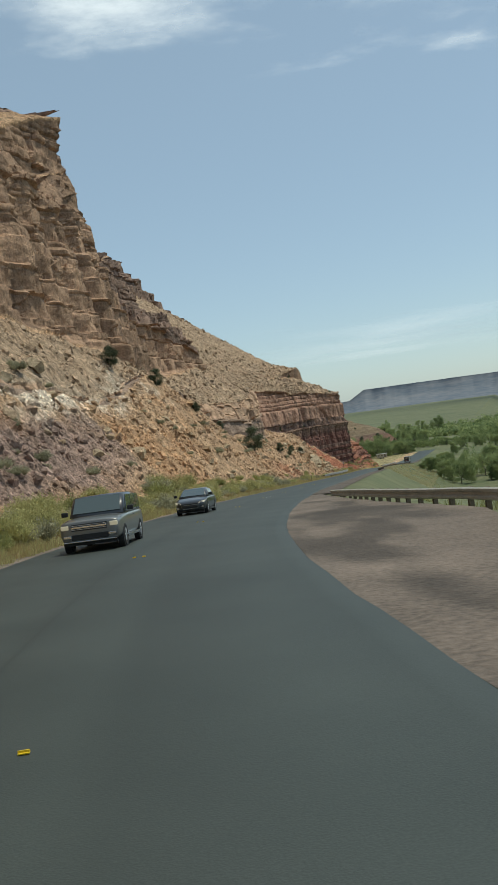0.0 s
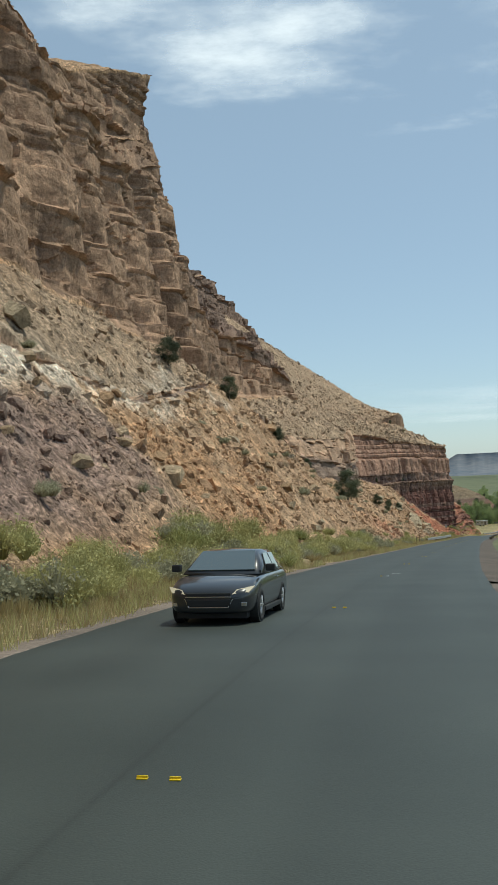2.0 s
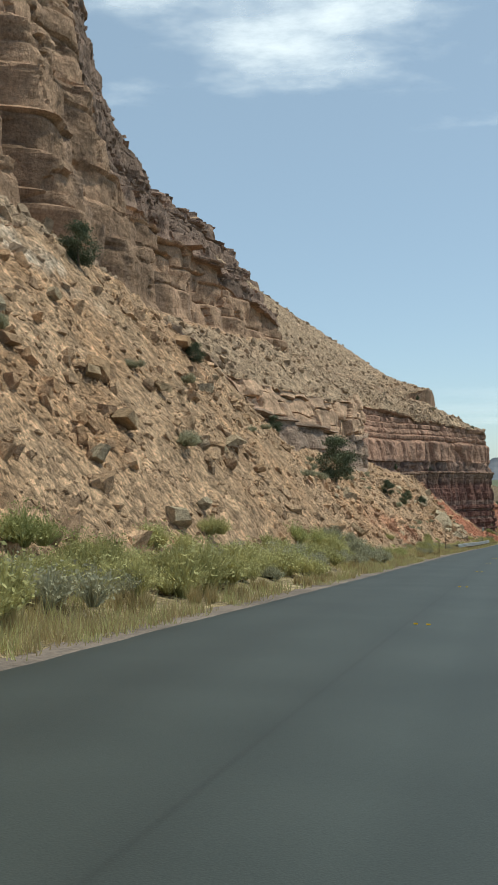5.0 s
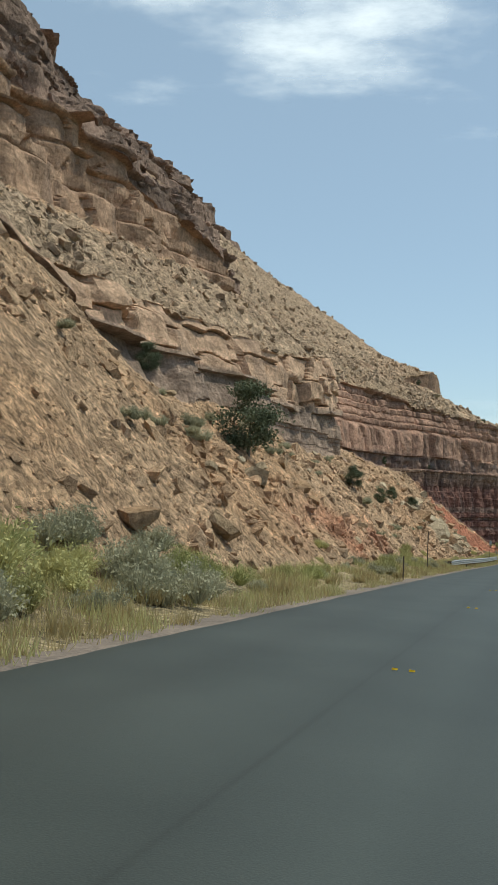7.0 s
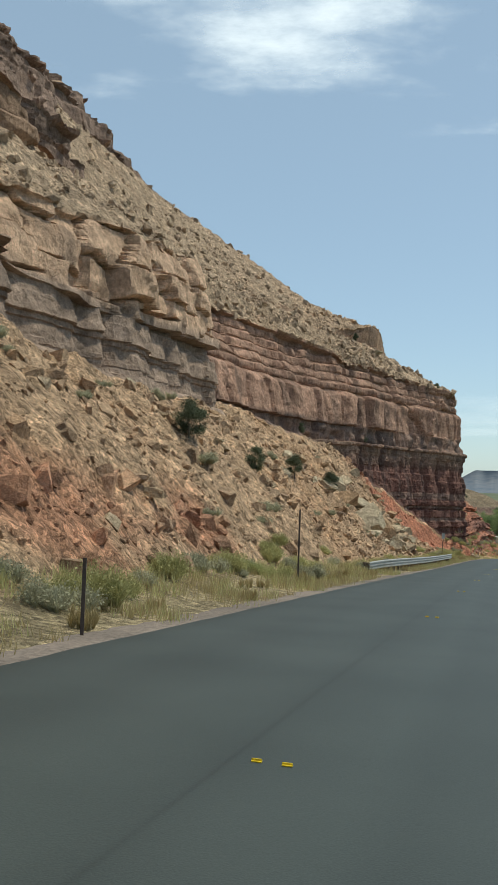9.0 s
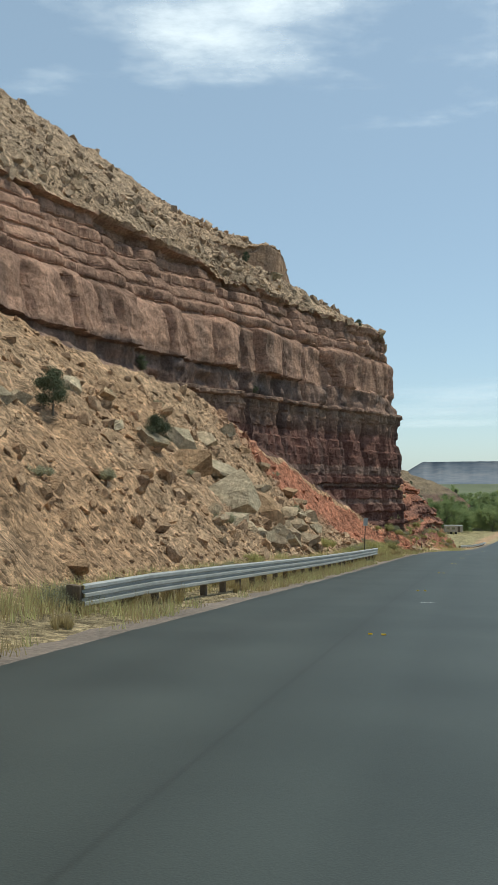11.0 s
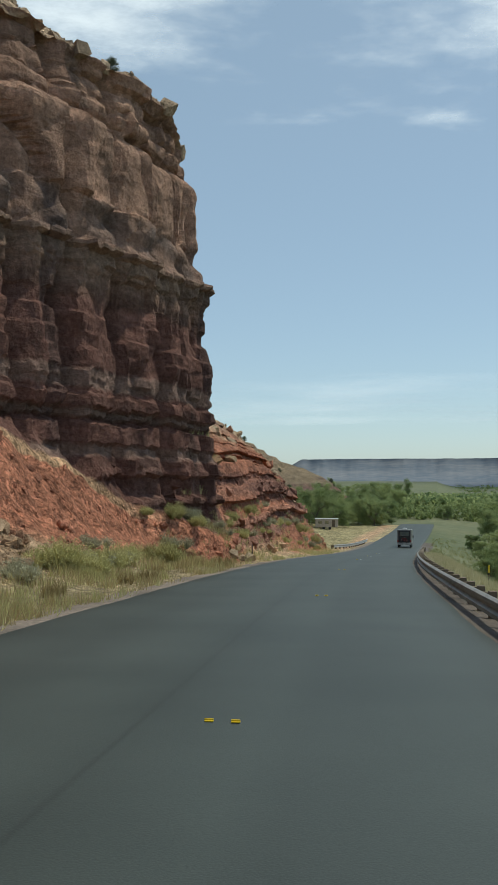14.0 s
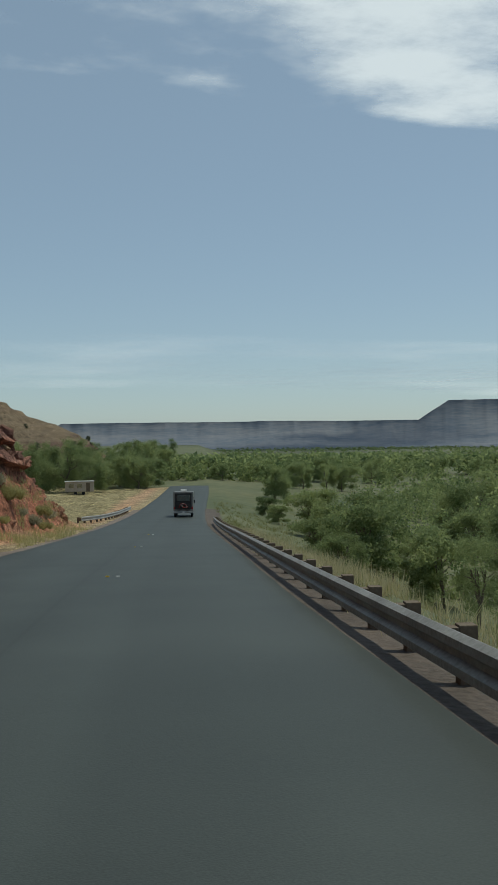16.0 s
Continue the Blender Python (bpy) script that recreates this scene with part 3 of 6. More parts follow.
def hillside():
    st = np.array([[v for p in row[1:] + ((row[12][0] + 120, -2.0),) for v in p] for row in STATIONS], float)
    at = np.array([row[0] for row in STATIONS], float)
    cols = np.concatenate([np.arange(-20, 12, 2.0), np.arange(12, 250, 0.36), np.arange(250, 304, 0.18), np.arange(304, 330, 0.4), np.arange(330, 474, 1.0)])
    prof = np.stack([np.interp(cols, at, st[:, k]) for k in range(st.shape[1])], 1).reshape(len(cols), -1, 2)
    for k, table in TRIM.items():
        prof[:, k, 1] -= np.interp(cols, *zip(*table))
    rows = [(seg, k / n) for seg, n in enumerate(COUNTS) for k in range(n)] + [(len(COUNTS) - 1, 1.0)]
    seg = np.array([r[0] for r in rows])
    fr = np.array([r[1] for r in rows])
    p = prof[:, seg] * (1 - fr)[None, :, None] + prof[:, seg + 1] * fr[None, :, None]
    n, m = p.shape[:2]
    S = np.repeat(cols[:, None], m, 1)
    U, H = p[..., 0].copy(), p[..., 1].copy()
    zr = road_z(cols)[:, None]
    Z = zr + H
    seg2, fr2 = np.broadcast_to(seg, (n, m)), np.broadcast_to(fr, (n, m))
    cliff = np.asarray(CLIFF)[seg2].astype(float)
    cliff *= smooth(0.0, 0.06, fr2) * (1 - smooth(0.97, 1.0, fr2) * 0.3)
    cliff = np.where(S > 303, 0.25, 1.0) * cliff
    cliff = np.where((seg2 == 10) & (S < 165), 0.0, cliff)
    cliff = np.where((seg2 == 9) & (S < 165), cliff * (1 - 0.8 * smooth(0.75, 1.0, fr2)), cliff)
    cliff = np.where((seg2 == 6) & (S > 226), 0.35 * cliff, cliff)
    cliff = np.where((seg2 >= 7) & (seg2 <= 8) & (S > 100) & (S < 228), np.where(S > 162, 0.85, 0.6), cliff)
    crag = ((seg2 >= 7) & (S > 158) & (S < 236)) | ((seg2 >= 9) & (S > 158) & (S < 272))
    mound = smooth(303, 308, S) * smooth(9.0, 10.5, U)
    rough = smooth(9.5, 12.5, U)
    zn = Z + 0.5 * vnoise(S * 0.05, U * 0.05, 0, 21)
    out, bed = bedding(S, Z, zn)
    outb, bedb = bluff_beds(S, Z)
    isb = (S > 225) & (seg2 == 4)
    out, bed = np.where(isb, outb, out), np.where(isb, bedb, bed)
    isp = (S < 225) & (S > 146) & (seg2 == 4)
    out = np.where(isp, band_beds(S, Z, fr2), out)
    upper = np.where(seg2 >= 6, 1.0, 0.0)
    # tall walls rise in upright steps
    lo, hi = prof[:, seg], prof[:, seg + 1]
    lean = (hi[..., 0] - lo[..., 0]) / np.maximum(hi[..., 1] - lo[..., 1], 1.0)
    kk = np.clip(np.searchsorted(TIERS, zn), 1, len(TIERS) - 1)
    mid = (TIERS[kk - 1] + TIERS[kk]) / 2
    U = U + cliff * upper * lean * np.clip(mid - zn, -4, 4) * 0.9
    big = 1.5 * fbm(S / 13, Z / 18, U / 30, 3, 31) + 1.0 * fbm(S / 4.5, Z / 7, U / 9, 3, 37)
    butt = np.where(S < 226, 1.0, 0.4) * np.where((seg2 == 9), 0.6, 1.0)
    # buttresses: each wall turns towards the road going north, then steps back
    back = 0 * S
    for edges, depth, which in ((NOSES_HIGH, np.where(seg2 >= 8, 1.2, np.where(S > 160, 3.2, 5.0)), upper), (NOSES_BAND, 1.9, 1 - upper), (NOSES_BLUFF, 1.5, 1 - upper)):
        e = np.asarray(edges, float)
        k = np.clip(np.searchsorted(e, S + 1.2 * vnoise(S * 0, Z / 3.5, 0, 23)), 1, len(e) - 1)
        f = np.clip((S - e[k - 1]) / (e[k] - e[k - 1]), 0, 1)
        hit = (S > e[0]) & (S < e[-1])
        cut = np.clip(3.4 / (e[k] - e[k - 1]), 0.12, 0.45)
        varied = 0.35 + 1.1 * hashed(k, k + 3, k)
        back = back + np.where(hit, which * depth * varied * np.minimum((e[k] - e[k - 1]) / 18, 1.3) * (1 - smooth(0.40, 0.40 + cut, f)) * smooth(0, 0.06, f), 0)
    U = U - cliff * (out * 0.8 + big * butt - 0.6 + crag * np.where(S > 214, 2.6, 1.2) - 0.15 * (S > 226)) + cliff * back
    U = U - cliff * (0.45 * fbm(S / 1.3, Z / 1.6, U / 3, 3, 39))
    # a ledge starts where the wall below it ends
    for k in (4, 6, 9):
        last, after = int(np.nonzero(seg == k)[0][-1]), np.nonzero(seg == k + 1)[0]
        shift = np.convolve(np.pad(np.clip(U[:, last] - p[:, last, 0], -1.0, 2.5), 6, "edge"), np.full(13, 1 / 13), "valid")[:, None]
        U[:, after] += shift * (1 - smooth(0, 0.6, fr[after]))[None]
    loose = rough * (1 - cliff)
    gully = fbm(S / 6.0, U / 22, 0, 3, 41)
    lift = loose * (0.9 * gully + 0.55 * fbm(S / 1.8, U / 1.8, 0, 4, 43) + 0.5 * np.abs(fbm(S / 0.8, U / 0.8, 0, 2, 47)))
    ledge = fbm(S / 9, Z / 1.1, 0, 3, 51)
    lift += loose * np.where(seg2 >= 5, 0.4, 0.15) * np.round(ledge * 3) / 3 - loose * 0.25
    Z = Z + lift * (1 - 0.4 * (S > 303))
    Z += 0.06 * fbm(S / 0.9, U / 0.9, 0, 3, 61) * smooth(6.1, 7.0, U)
    kt = np.clip(np.searchsorted(THIN, Z * 0.9 + 0.6 * vnoise(S / 12, U / 12, 0, 65)), 0, 90)
    U = U - mound * ((THIN_OUT[kt] - 0.5) * 1.5 + 0.9 * fbm(S / 4, Z / 3, 0, 3, 67))
    # colours of the beds and slopes
    s, u, h, z, g, f, k = (a.ravel() for a in (S, U, H, Z, seg2, fr2, bed))
    blot = fbm(s / 7, u / 7, h / 7, 4, 71)
    spot_ = fbm(s / 1.3, u / 1.3, h / 1.3, 3, 73)
    c = np.repeat(np.array(TAN)[None], len(s), 0)
    c = blend(c, ORANGE, smooth(-0.05, 0.3, blot) * (1 - 0.5 * smooth(90, 130, s)))
    c = blend(c, PURPLE, smooth(1.5, 3.5, h + 2.5 * blot) * (1 - smooth(7.0, 9.0, h + 2.5 * blot)) * (1 - smooth(62, 82, s + 18 * blot)))
    white = np.exp(-(((h - np.interp(s, [30, 60, 95, 111, 117, 130], [8.2, 9.8, 11.8, 17.2, 16.2, 11.5]) - 1.5 * blot) / 1.35) ** 2)) * smooth(30, 45, s) * (1 - smooth(118, 128, s))
    c = blend(c, PALE, white * smooth(-0.1, 0.25, spot_ + 0.15))
    c = blend(c, RED, 0.55 * smooth(0.05, 0.35, blot + 0.12) * (1 - smooth(3.0, 5.5, h)) * smooth(158, 172, s) * (1 - smooth(196, 212, s)))
    near = np.clip(1 - (np.interp(s, at, st[:, 8]) - u) / 6.5, 0, 1)
    c = blend(c, RED, smooth(0.25, 0.5, near + 0.25 * blot) * smooth(255, 270, s + 8 * blot) * (g <= 3))
    c = blend(c, RED, smooth(288, 295, s) * (1 - smooth(303, 306, s)) * smooth(7.4, 8.0, u) * (g <= 4))
    c = blend(c, (0.30, 0.25, 0.15), (1 - smooth(8.5, 11.5, u)) * 0.8 * (1 - smooth(288, 295, s) * smooth(7.4, 8.0, u)))
    tone = 0.72 + 0.56 * hashed(k, np.floor(s / 9 + 3 * hashed(k, k, k)), k)
    rockc = np.repeat(np.array(BROWN)[None], len(s), 0) * tone[:, None]
    bandm = (g == 4)
    pale = np.array(STONE)[None] * (0.8 + 0.4 * hashed(k, k, k))[:, None]
    pale = blend(pale, (0.29, 0.208, 0.160), smooth(0.55, 0.42, f))
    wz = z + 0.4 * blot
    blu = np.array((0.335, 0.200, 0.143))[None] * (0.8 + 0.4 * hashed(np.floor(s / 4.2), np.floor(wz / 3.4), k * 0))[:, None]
    # recess below the massive tiers: its shade is put into the rock colour
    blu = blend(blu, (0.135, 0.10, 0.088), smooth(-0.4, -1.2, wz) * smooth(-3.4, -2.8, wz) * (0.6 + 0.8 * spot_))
    low = np.array(MAROON)[None] * (0.75 + 0.55 * hashed(k, k, k + 2))[:, None]
    low = blend(low, (0.34, 0.26, 0.21), (hashed(k, k, k + 9) > 0.84) * 0.32)
    low = blend(low, (0.29, 0.20, 0.145), smooth(-6.5, -3.6, wz) * 0.7)
    blu = np.where((wz < -3.1)[:, None], low, blu)
    rockc = np.where((bandm & (s < 225))[:, None], pale, rockc)
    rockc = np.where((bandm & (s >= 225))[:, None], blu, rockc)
    rockc = np.where(((g >= 7) & (s > 160))[:, None], np.array(DARK)[None] * (0.7 + 0.6 * hashed(k, k, k + 4))[:, None], rockc)
    streak = smooth(0.12, 0.4, fbm(s / 1.6, z / 14, u / 20, 3, 81))
    rockc = blend(rockc, (0.10, 0.075, 0.065), 0.4 * streak)
    varnish = smooth(0.05, 0.3, fbm(s / 0.9, z / 30, u / 30, 3, 83)) * bandm * (s > 225)
    rockc = blend(rockc, (0.075, 0.05, 0.046), 0.55 * varnish * (0.4 + 0.6 * (wz < -0.9)))
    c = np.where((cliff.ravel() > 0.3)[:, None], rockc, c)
    c = blend(c, (0.27, 0.21, 0.155), ((g == 5) | (g == 7) | (g == 8)) * (cliff.ravel() < 0.3) * 0.55)
    far = (s > 303) & (g >= 1) & (u > 9)
    redhill = blend(np.array(RED)[None] * (0.8 + 0.3 * blot)[:, None], (0.24, 0.12, 0.085), smooth(-0.1, 0.25, fbm(s / 30, z / 0.9, 0, 3, 91)))
    redhill = blend(redhill, (0.40, 0.20, 0.14), (hashed(kt.ravel(), kt.ravel(), kt.ravel()) > 0.75) * 0.5)
    redhill = blend(redhill, MAROON, 0.8 * smooth(4.2, 5.4, h + 3 * blot) * (1 - smooth(7.2, 8.6, h + 3 * blot)) * smooth(-0.15, 0.2, fbm(s / 14, z / 0.7, 0, 3, 95) + 0.1))
    redhill = blend(redhill, (0.31, 0.235, 0.155), smooth(10.0, 13.5, h + 4 * blot))
    redhill = blend(redhill, (0.26, 0.22, 0.12), smooth(355, 375, s + 8 * blot) * (1 - smooth(2, 5, h)))
    c = np.where(far[:, None], redhill, c)
    c *= (1.2 + 0.2 * spot_)[:, None] * np.where((s > 215) & (s < 303) & (g <= 3), 0.90, np.where((s > 120) & (s < 216) & (g <= 3), 0.9, 1.0))[:, None]
    x, y = spot(S, U)
    verts = np.stack([x.ravel(), y.ravel(), z], 1)
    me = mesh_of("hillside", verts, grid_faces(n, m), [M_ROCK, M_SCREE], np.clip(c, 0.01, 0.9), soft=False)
    me.polygons.foreach_set("material_index", (cliff[:-1, :-1].ravel() < 0.3).astype(np.int32))
    ob = tagged(new("hillside", me), "layered tan and red sandstone cliffs above a rubble slope", "cliff", kind="structure")
    return ob, S, U, Z, seg2, np.clip(c, 0.01, 0.9).reshape(n, m, 3)


HILL, HS, HU, HZ, HSEG, HC = hillside()
HX, HY = spot(HS, HU)


HCOLS = HS[:, 0]


def hill_z(s, u):
    """Height of the hillside at s, u: of the first place where the slope, going up from the road, passes u."""
    i = int(np.clip(np.searchsorted(HCOLS, s), 0, len(HCOLS) - 1))
    j = int(np.argmax(HU[i] >= u))
    return float(HZ[i, j])


def on_hill(s, u, sink=0.0):
    x, y = spot(s, u)
    return Vector((float(x), float(y), hill_z(s, u) - sink))


def on_ground(s, u, sink=0.0):
    x, y = spot(s, u)
    return Vector((float(x), float(y), float(ground_z(s, u)) - sink))


# ---- the ground, one sheet to the horizon ----
VALLEY = -29.5


def drop(x, y):
    """How far the valley floor sinks towards the distance."""
    return -13.0 * smooth(200, 1400, np.hypot(np.asarray(x) - 40, np.asarray(y) - 290))


def ground_z(s, u):
    s, u = np.asarray(s, float), np.asarray(u, float)
    zr = road_z(s)
    d = -u - 2.3
    start = np.interp(s, [-50, 10, 45, 70, 100, 240, 300, 400], [7.5, 7.5, 6.0, 3.5, 3.0, 2.2, 2.2, 2.0])
    wide = np.interp(s, [-50, 60, 120, 240, 300, 400, 470], [60, 75, 60, 30, 20, 24, 60])
    t = np.clip((d - start) / wide, 0, 1)
    t = t * (1.6 - 0.6 * t)
    v = VALLEY + 0.5 * fbm(s / 60, u / 60, 0, 3, 101) + drop(*spot(s, u))
    right = zr - 0.16 - 0.02 * np.clip(d, 0, 8) + (v - zr) * np.clip(t, 0, 1) + 0.5 * fbm(s / 9, u / 9, 0, 3, 103) * smooth(0.5, 8, d - start)
    left = np.where(s < 300, zr - 0.8, zr - 0.25 + (v - zr) * smooth(6, 40, u) * 0) - 0.6 * smooth(8, 30, u)
    left = np.where(s > 470, zr - 0.25 + 0 * u, left)
    mid = zr - 0.35
    return np.where(u > 5.5, left, np.where(d > -0.3, right, mid))


def ground():
    s = np.concatenate([np.arange(-60, 480, 2.5), 480 + np.cumsum(3 * 1.05 ** np.arange(84))])
    ur = 2.0 + np.concatenate([np.arange(0, 3, 0.3), np.arange(3, 12, 1.0), 12 + np.cumsum(1.5 * 1.085 ** np.arange(66))])
    ul = 4.0 + np.concatenate([np.arange(0, 8, 2.0), 8 + np.cumsum(4 * 1.14 ** np.arange(36))])
    u = np.concatenate([ul[::-1], -ur])
    S, U = np.meshgrid(s, u, indexing="ij")
    x, y = spot(S, U)
    z = ground_z(S, U)
    far = smooth(900, 2600, np.hypot(x, y - 150))
    z = z + far * (6 * fbm(x / 500, y / 500, 0, 3, 111) + 3)
    me = mesh_of("ground", np.stack([x.ravel(), y.ravel(), z.ravel()], 1), grid_faces(len(s), len(u))[:, ::-1], [M_GROUND], soft=True)
    return tagged(new("ground", me), "green and straw coloured grassy valley floor", "ground", kind="structure")


ground()


# ---- the second hill, past the bend ----
def second_hill():
    gx, gy = np.arange(-70, 94, 1.1), np.arange(505, 640, 1.5)
    X, Y = np.meshgrid(gx, gy, indexing="ij")
    crest = np.interp(X + 2.5 * fbm(X / 9, Y / 14, 0, 3, 401), [-70, -20, 30, 53.7, 65.2, 72.6, 80.1, 86.8, 90, 91], [34, 20, 7, -2.6, -8.4, -11.2, -15, -21.0, -25.5, -29])
    d = (Y - 566 - 10 * fbm(X / 30, X * 0, 0, 2, 403)) / np.where(Y < 566, 52, 66)
    lift = np.clip(1 - np.abs(d), 0, 1) ** 0.75
    Z = -29 + (crest + 29) * lift
    Z += 1.0 * lift * fbm(X / 7, Y / 7, 0, 4, 405)
    step = np.floor(Z / 2.3) * 2.3 + 2.3 * smooth(0.55, 0.95, Z / 2.3 - np.floor(Z / 2.3))
    Z = Z + (step - Z) * 0.6 * smooth(-0.3, 0.2, fbm(X / 25, Z / 4, 0, 2, 407) + 0.05) * lift
    x, y, z = X.ravel(), Y.ravel(), Z.ravel()
    blot = fbm(x / 9, y / 9, z / 5, 4, 409)
    c = blend(np.repeat(np.array((0.27, 0.20, 0.13))[None], len(x), 0), (0.22, 0.165, 0.11), smooth(-0.1, 0.3, blot))
    c = blend(c, (0.20, 0.105, 0.075), 0.85 * smooth(-16 , -19, z + 7 * blot) * smooth(-27, -24, z + 3 * blot))
    c = blend(c, (0.15, 0.09, 0.075), 0.7 * smooth(0.1, 0.3, fbm(x / 40, y / 40, z / 1.2, 3, 411)))
    me = mesh_of("second_hill", np.stack([x, y, z], 1), grid_faces(len(gx), len(gy)), [M_SCREE], np.clip(c * 0.78, 0.01, 0.9))
    tagged(new("second_hill", me), "tan and red rocky hill dotted with junipers past the bend", "hill", kind="structure")
    return gx, gy, Z


HILL2 = second_hill()


def on_hill2(x, y, sink=0.0):
    gx, gy, Z = HILL2
    return Vector((x, y, float(Z[int(np.argmin(np.abs(gx - x))), int(np.argmin(np.abs(gy - y)))]) - sink))


# ---- the road ----
def road():
    s = np.arange(-40, 478, 1.5)
    u = np.array([6.25, 6.15, 6.08, 5.6, 5.0, 4.6, 4.2, 3.8, 3.2, 2.8, 2.4, 2.05, 2.0, 1.95, 1.6, 1.2, 0.9, 0.5, 0.0, -0.5, -0.9, -1.3, -1.8, -2.2, -2.3, -2.4])
    dz = np.interp(u, [-2.4, -2.26, -2.2, 1.85, 6.1, 6.2, 6.25], [-0.3, -0.05, 0.0, 0.04, 0.0, -0.06, -0.25])
    worn = np.interp(u, [-2.3, -1.4, -0.9, 0.4, 0.9, 1.5, 1.93, 2.0, 2.07, 2.8, 3.2, 4.4, 4.8, 6.1], [0.92, 1.14, 1.14, 0.9, 1.12, 1.02, 1.0, 0.72, 1.0, 1.1, 1.12, 0.92, 1.1, 0.9])
    S, U = np.meshgrid(s, u, indexing="ij")
    wob = 0.06 * fbm(S / 2.5, 0 * S, 0, 3, 121) * (np.abs(U - 1.85) > 3)
    x, y = spot(S, U + wob)
    z = road_z(S) + dz[None]
    me = mesh_of("road", np.stack([x.ravel(), y.ravel(), z.ravel()], 1), grid_faces(len(s), len(u))[:, ::-1], [M_ASPHALT], np.repeat((np.repeat(worn[None], len(s), 0) + 0.05 * fbm(S / 14, U / 1.1, 0, 3, 123)).ravel()[:, None], 3, 1), soft=True)
    return tagged(new("road", me), "fresh dark asphalt road without painted lines", "road", kind="structure")


road()


# ---- the far mesa ----
def mesa():
    az = np.radians(np.arange(2.0, 60.0, 0.12))
    deg = np.degrees(az)
    r0 = 4150 + 120 * fbm(deg / 2.2, 0 * deg, 0, 4, 131)
    top = np.interp(deg, [2, 6.2, 7.2, 20, 28.9, 30.7, 45, 60], [10, 30, 74, 76, 74, 160, 168, 172]) + 1.2 * fbm(deg * 3, 0 * deg, 0, 3, 133)
    rows = ((1.0, 1.0), (1.0, 0.985), (0.994, 0.82), (0.985, 0.62), (0.96, 0.42), (0.92, 0.24), (0.86, 0.10), (0.78, 0.0))
    P = []
    for k, (rr, hh) in enumerate(rows):
        r = r0 * rr - 0.25 * (1 - hh) * 300 * np.abs(fbm(deg * 2.2, 0 * deg + k * 0.05, 0, 3, 137))
        z = VALLEY - 16 + (top - VALLEY + 16) * hh
        P.append(np.stack([20 + r * np.sin(az), 150 + r * np.cos(az), z], 1))
    P = [P[0] * np.array([1, 1, 1]) + np.stack([350 * np.sin(az), 350 * np.cos(az), 0 * az], 1)] + P
    v = np.stack(P, 1)
    n, m = v.shape[:2]
    me = mesh_of("mesa", v.reshape(-1, 3), grid_faces(n, m)[:, ::-1], [M_MESA_HAZE], soft=True)
    return tagged(new("mesa", me), "flat-topped mesa beyond the valley, blue-grey from haze in its colour", "mesa", kind="structure")


# the blue-grey of distance haze is mixed into both tones
M_MESA_HAZE = speckled("far mesa", (0.080, 0.105, 0.140), (0.185, 0.190, 0.205), 0.0035, 0.02, 1.0, 0.0)
_n, _l = M_MESA_HAZE.node_tree.nodes, M_MESA_HAZE.node_tree.links
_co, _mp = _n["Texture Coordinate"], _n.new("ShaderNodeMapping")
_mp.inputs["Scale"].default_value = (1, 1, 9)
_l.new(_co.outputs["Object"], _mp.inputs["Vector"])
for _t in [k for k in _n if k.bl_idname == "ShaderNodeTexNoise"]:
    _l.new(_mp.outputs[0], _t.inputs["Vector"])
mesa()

# ---- loose rock ----
def rock_shape(seed, squash=(1.0, 0.8, 0.62)):
    """An angular block: a ball of few faces, cut flat by several planes."""
    r = np.random.default_rng(seed)
    bm = bmesh.new()
    bmesh.ops.create_cube(bm, size=1.7, matrix=Euler(r.random(3) * 0.5).to_matrix().to_4x4())
    for v in bm.verts:
        v.co += Vector(r.normal(size=3)) * 0.16
    for _ in range(6):
        nrm = Vector(r.normal(size=3)).normalized()
        bmesh.ops.bisect_plane(bm, geom=bm.verts[:] + bm.edges[:] + bm.faces[:], plane_co=nrm * (0.62 + 0.35 * r.random()), plane_no=nrm, clear_outer=True)
        bmesh.ops.holes_fill(bm, edges=[e for e in bm.edges if e.is_boundary])
    for v in bm.verts:
        v.co = Vector((v.co.x * squash[0], v.co.y * squash[1], v.co.z * squash[2]))
    bmesh.ops.triangulate(bm, faces=bm.faces[:])
    bmesh.ops.recalc_face_normals(bm, faces=bm.faces[:])
    v = np.array([x.co[:] for x in bm.verts])
    f = np.array([[x.index for x in fc.verts] for fc in bm.faces])
    bm.free()
    return v, f


SHAPES = [rock_shape(k, (1.0, 0.75 + 0.05 * (k % 4), 0.5 + 0.06 * (k % 5))) for k in range(10)]


def turned(r):
    q = r.normal(size=4)
    w, x, y, z = q / np.linalg.norm(q)
    return np.array([[1 - 2 * (y * y + z * z), 2 * (x * y - z * w), 2 * (x * z + y * w)], [2 * (x * y + z * w), 1 - 2 * (x * x + z * z), 2 * (y * z - x * w)], [2 * (x * z - y * w), 2 * (y * z + x * w), 1 - 2 * (x * x + y * y)]])


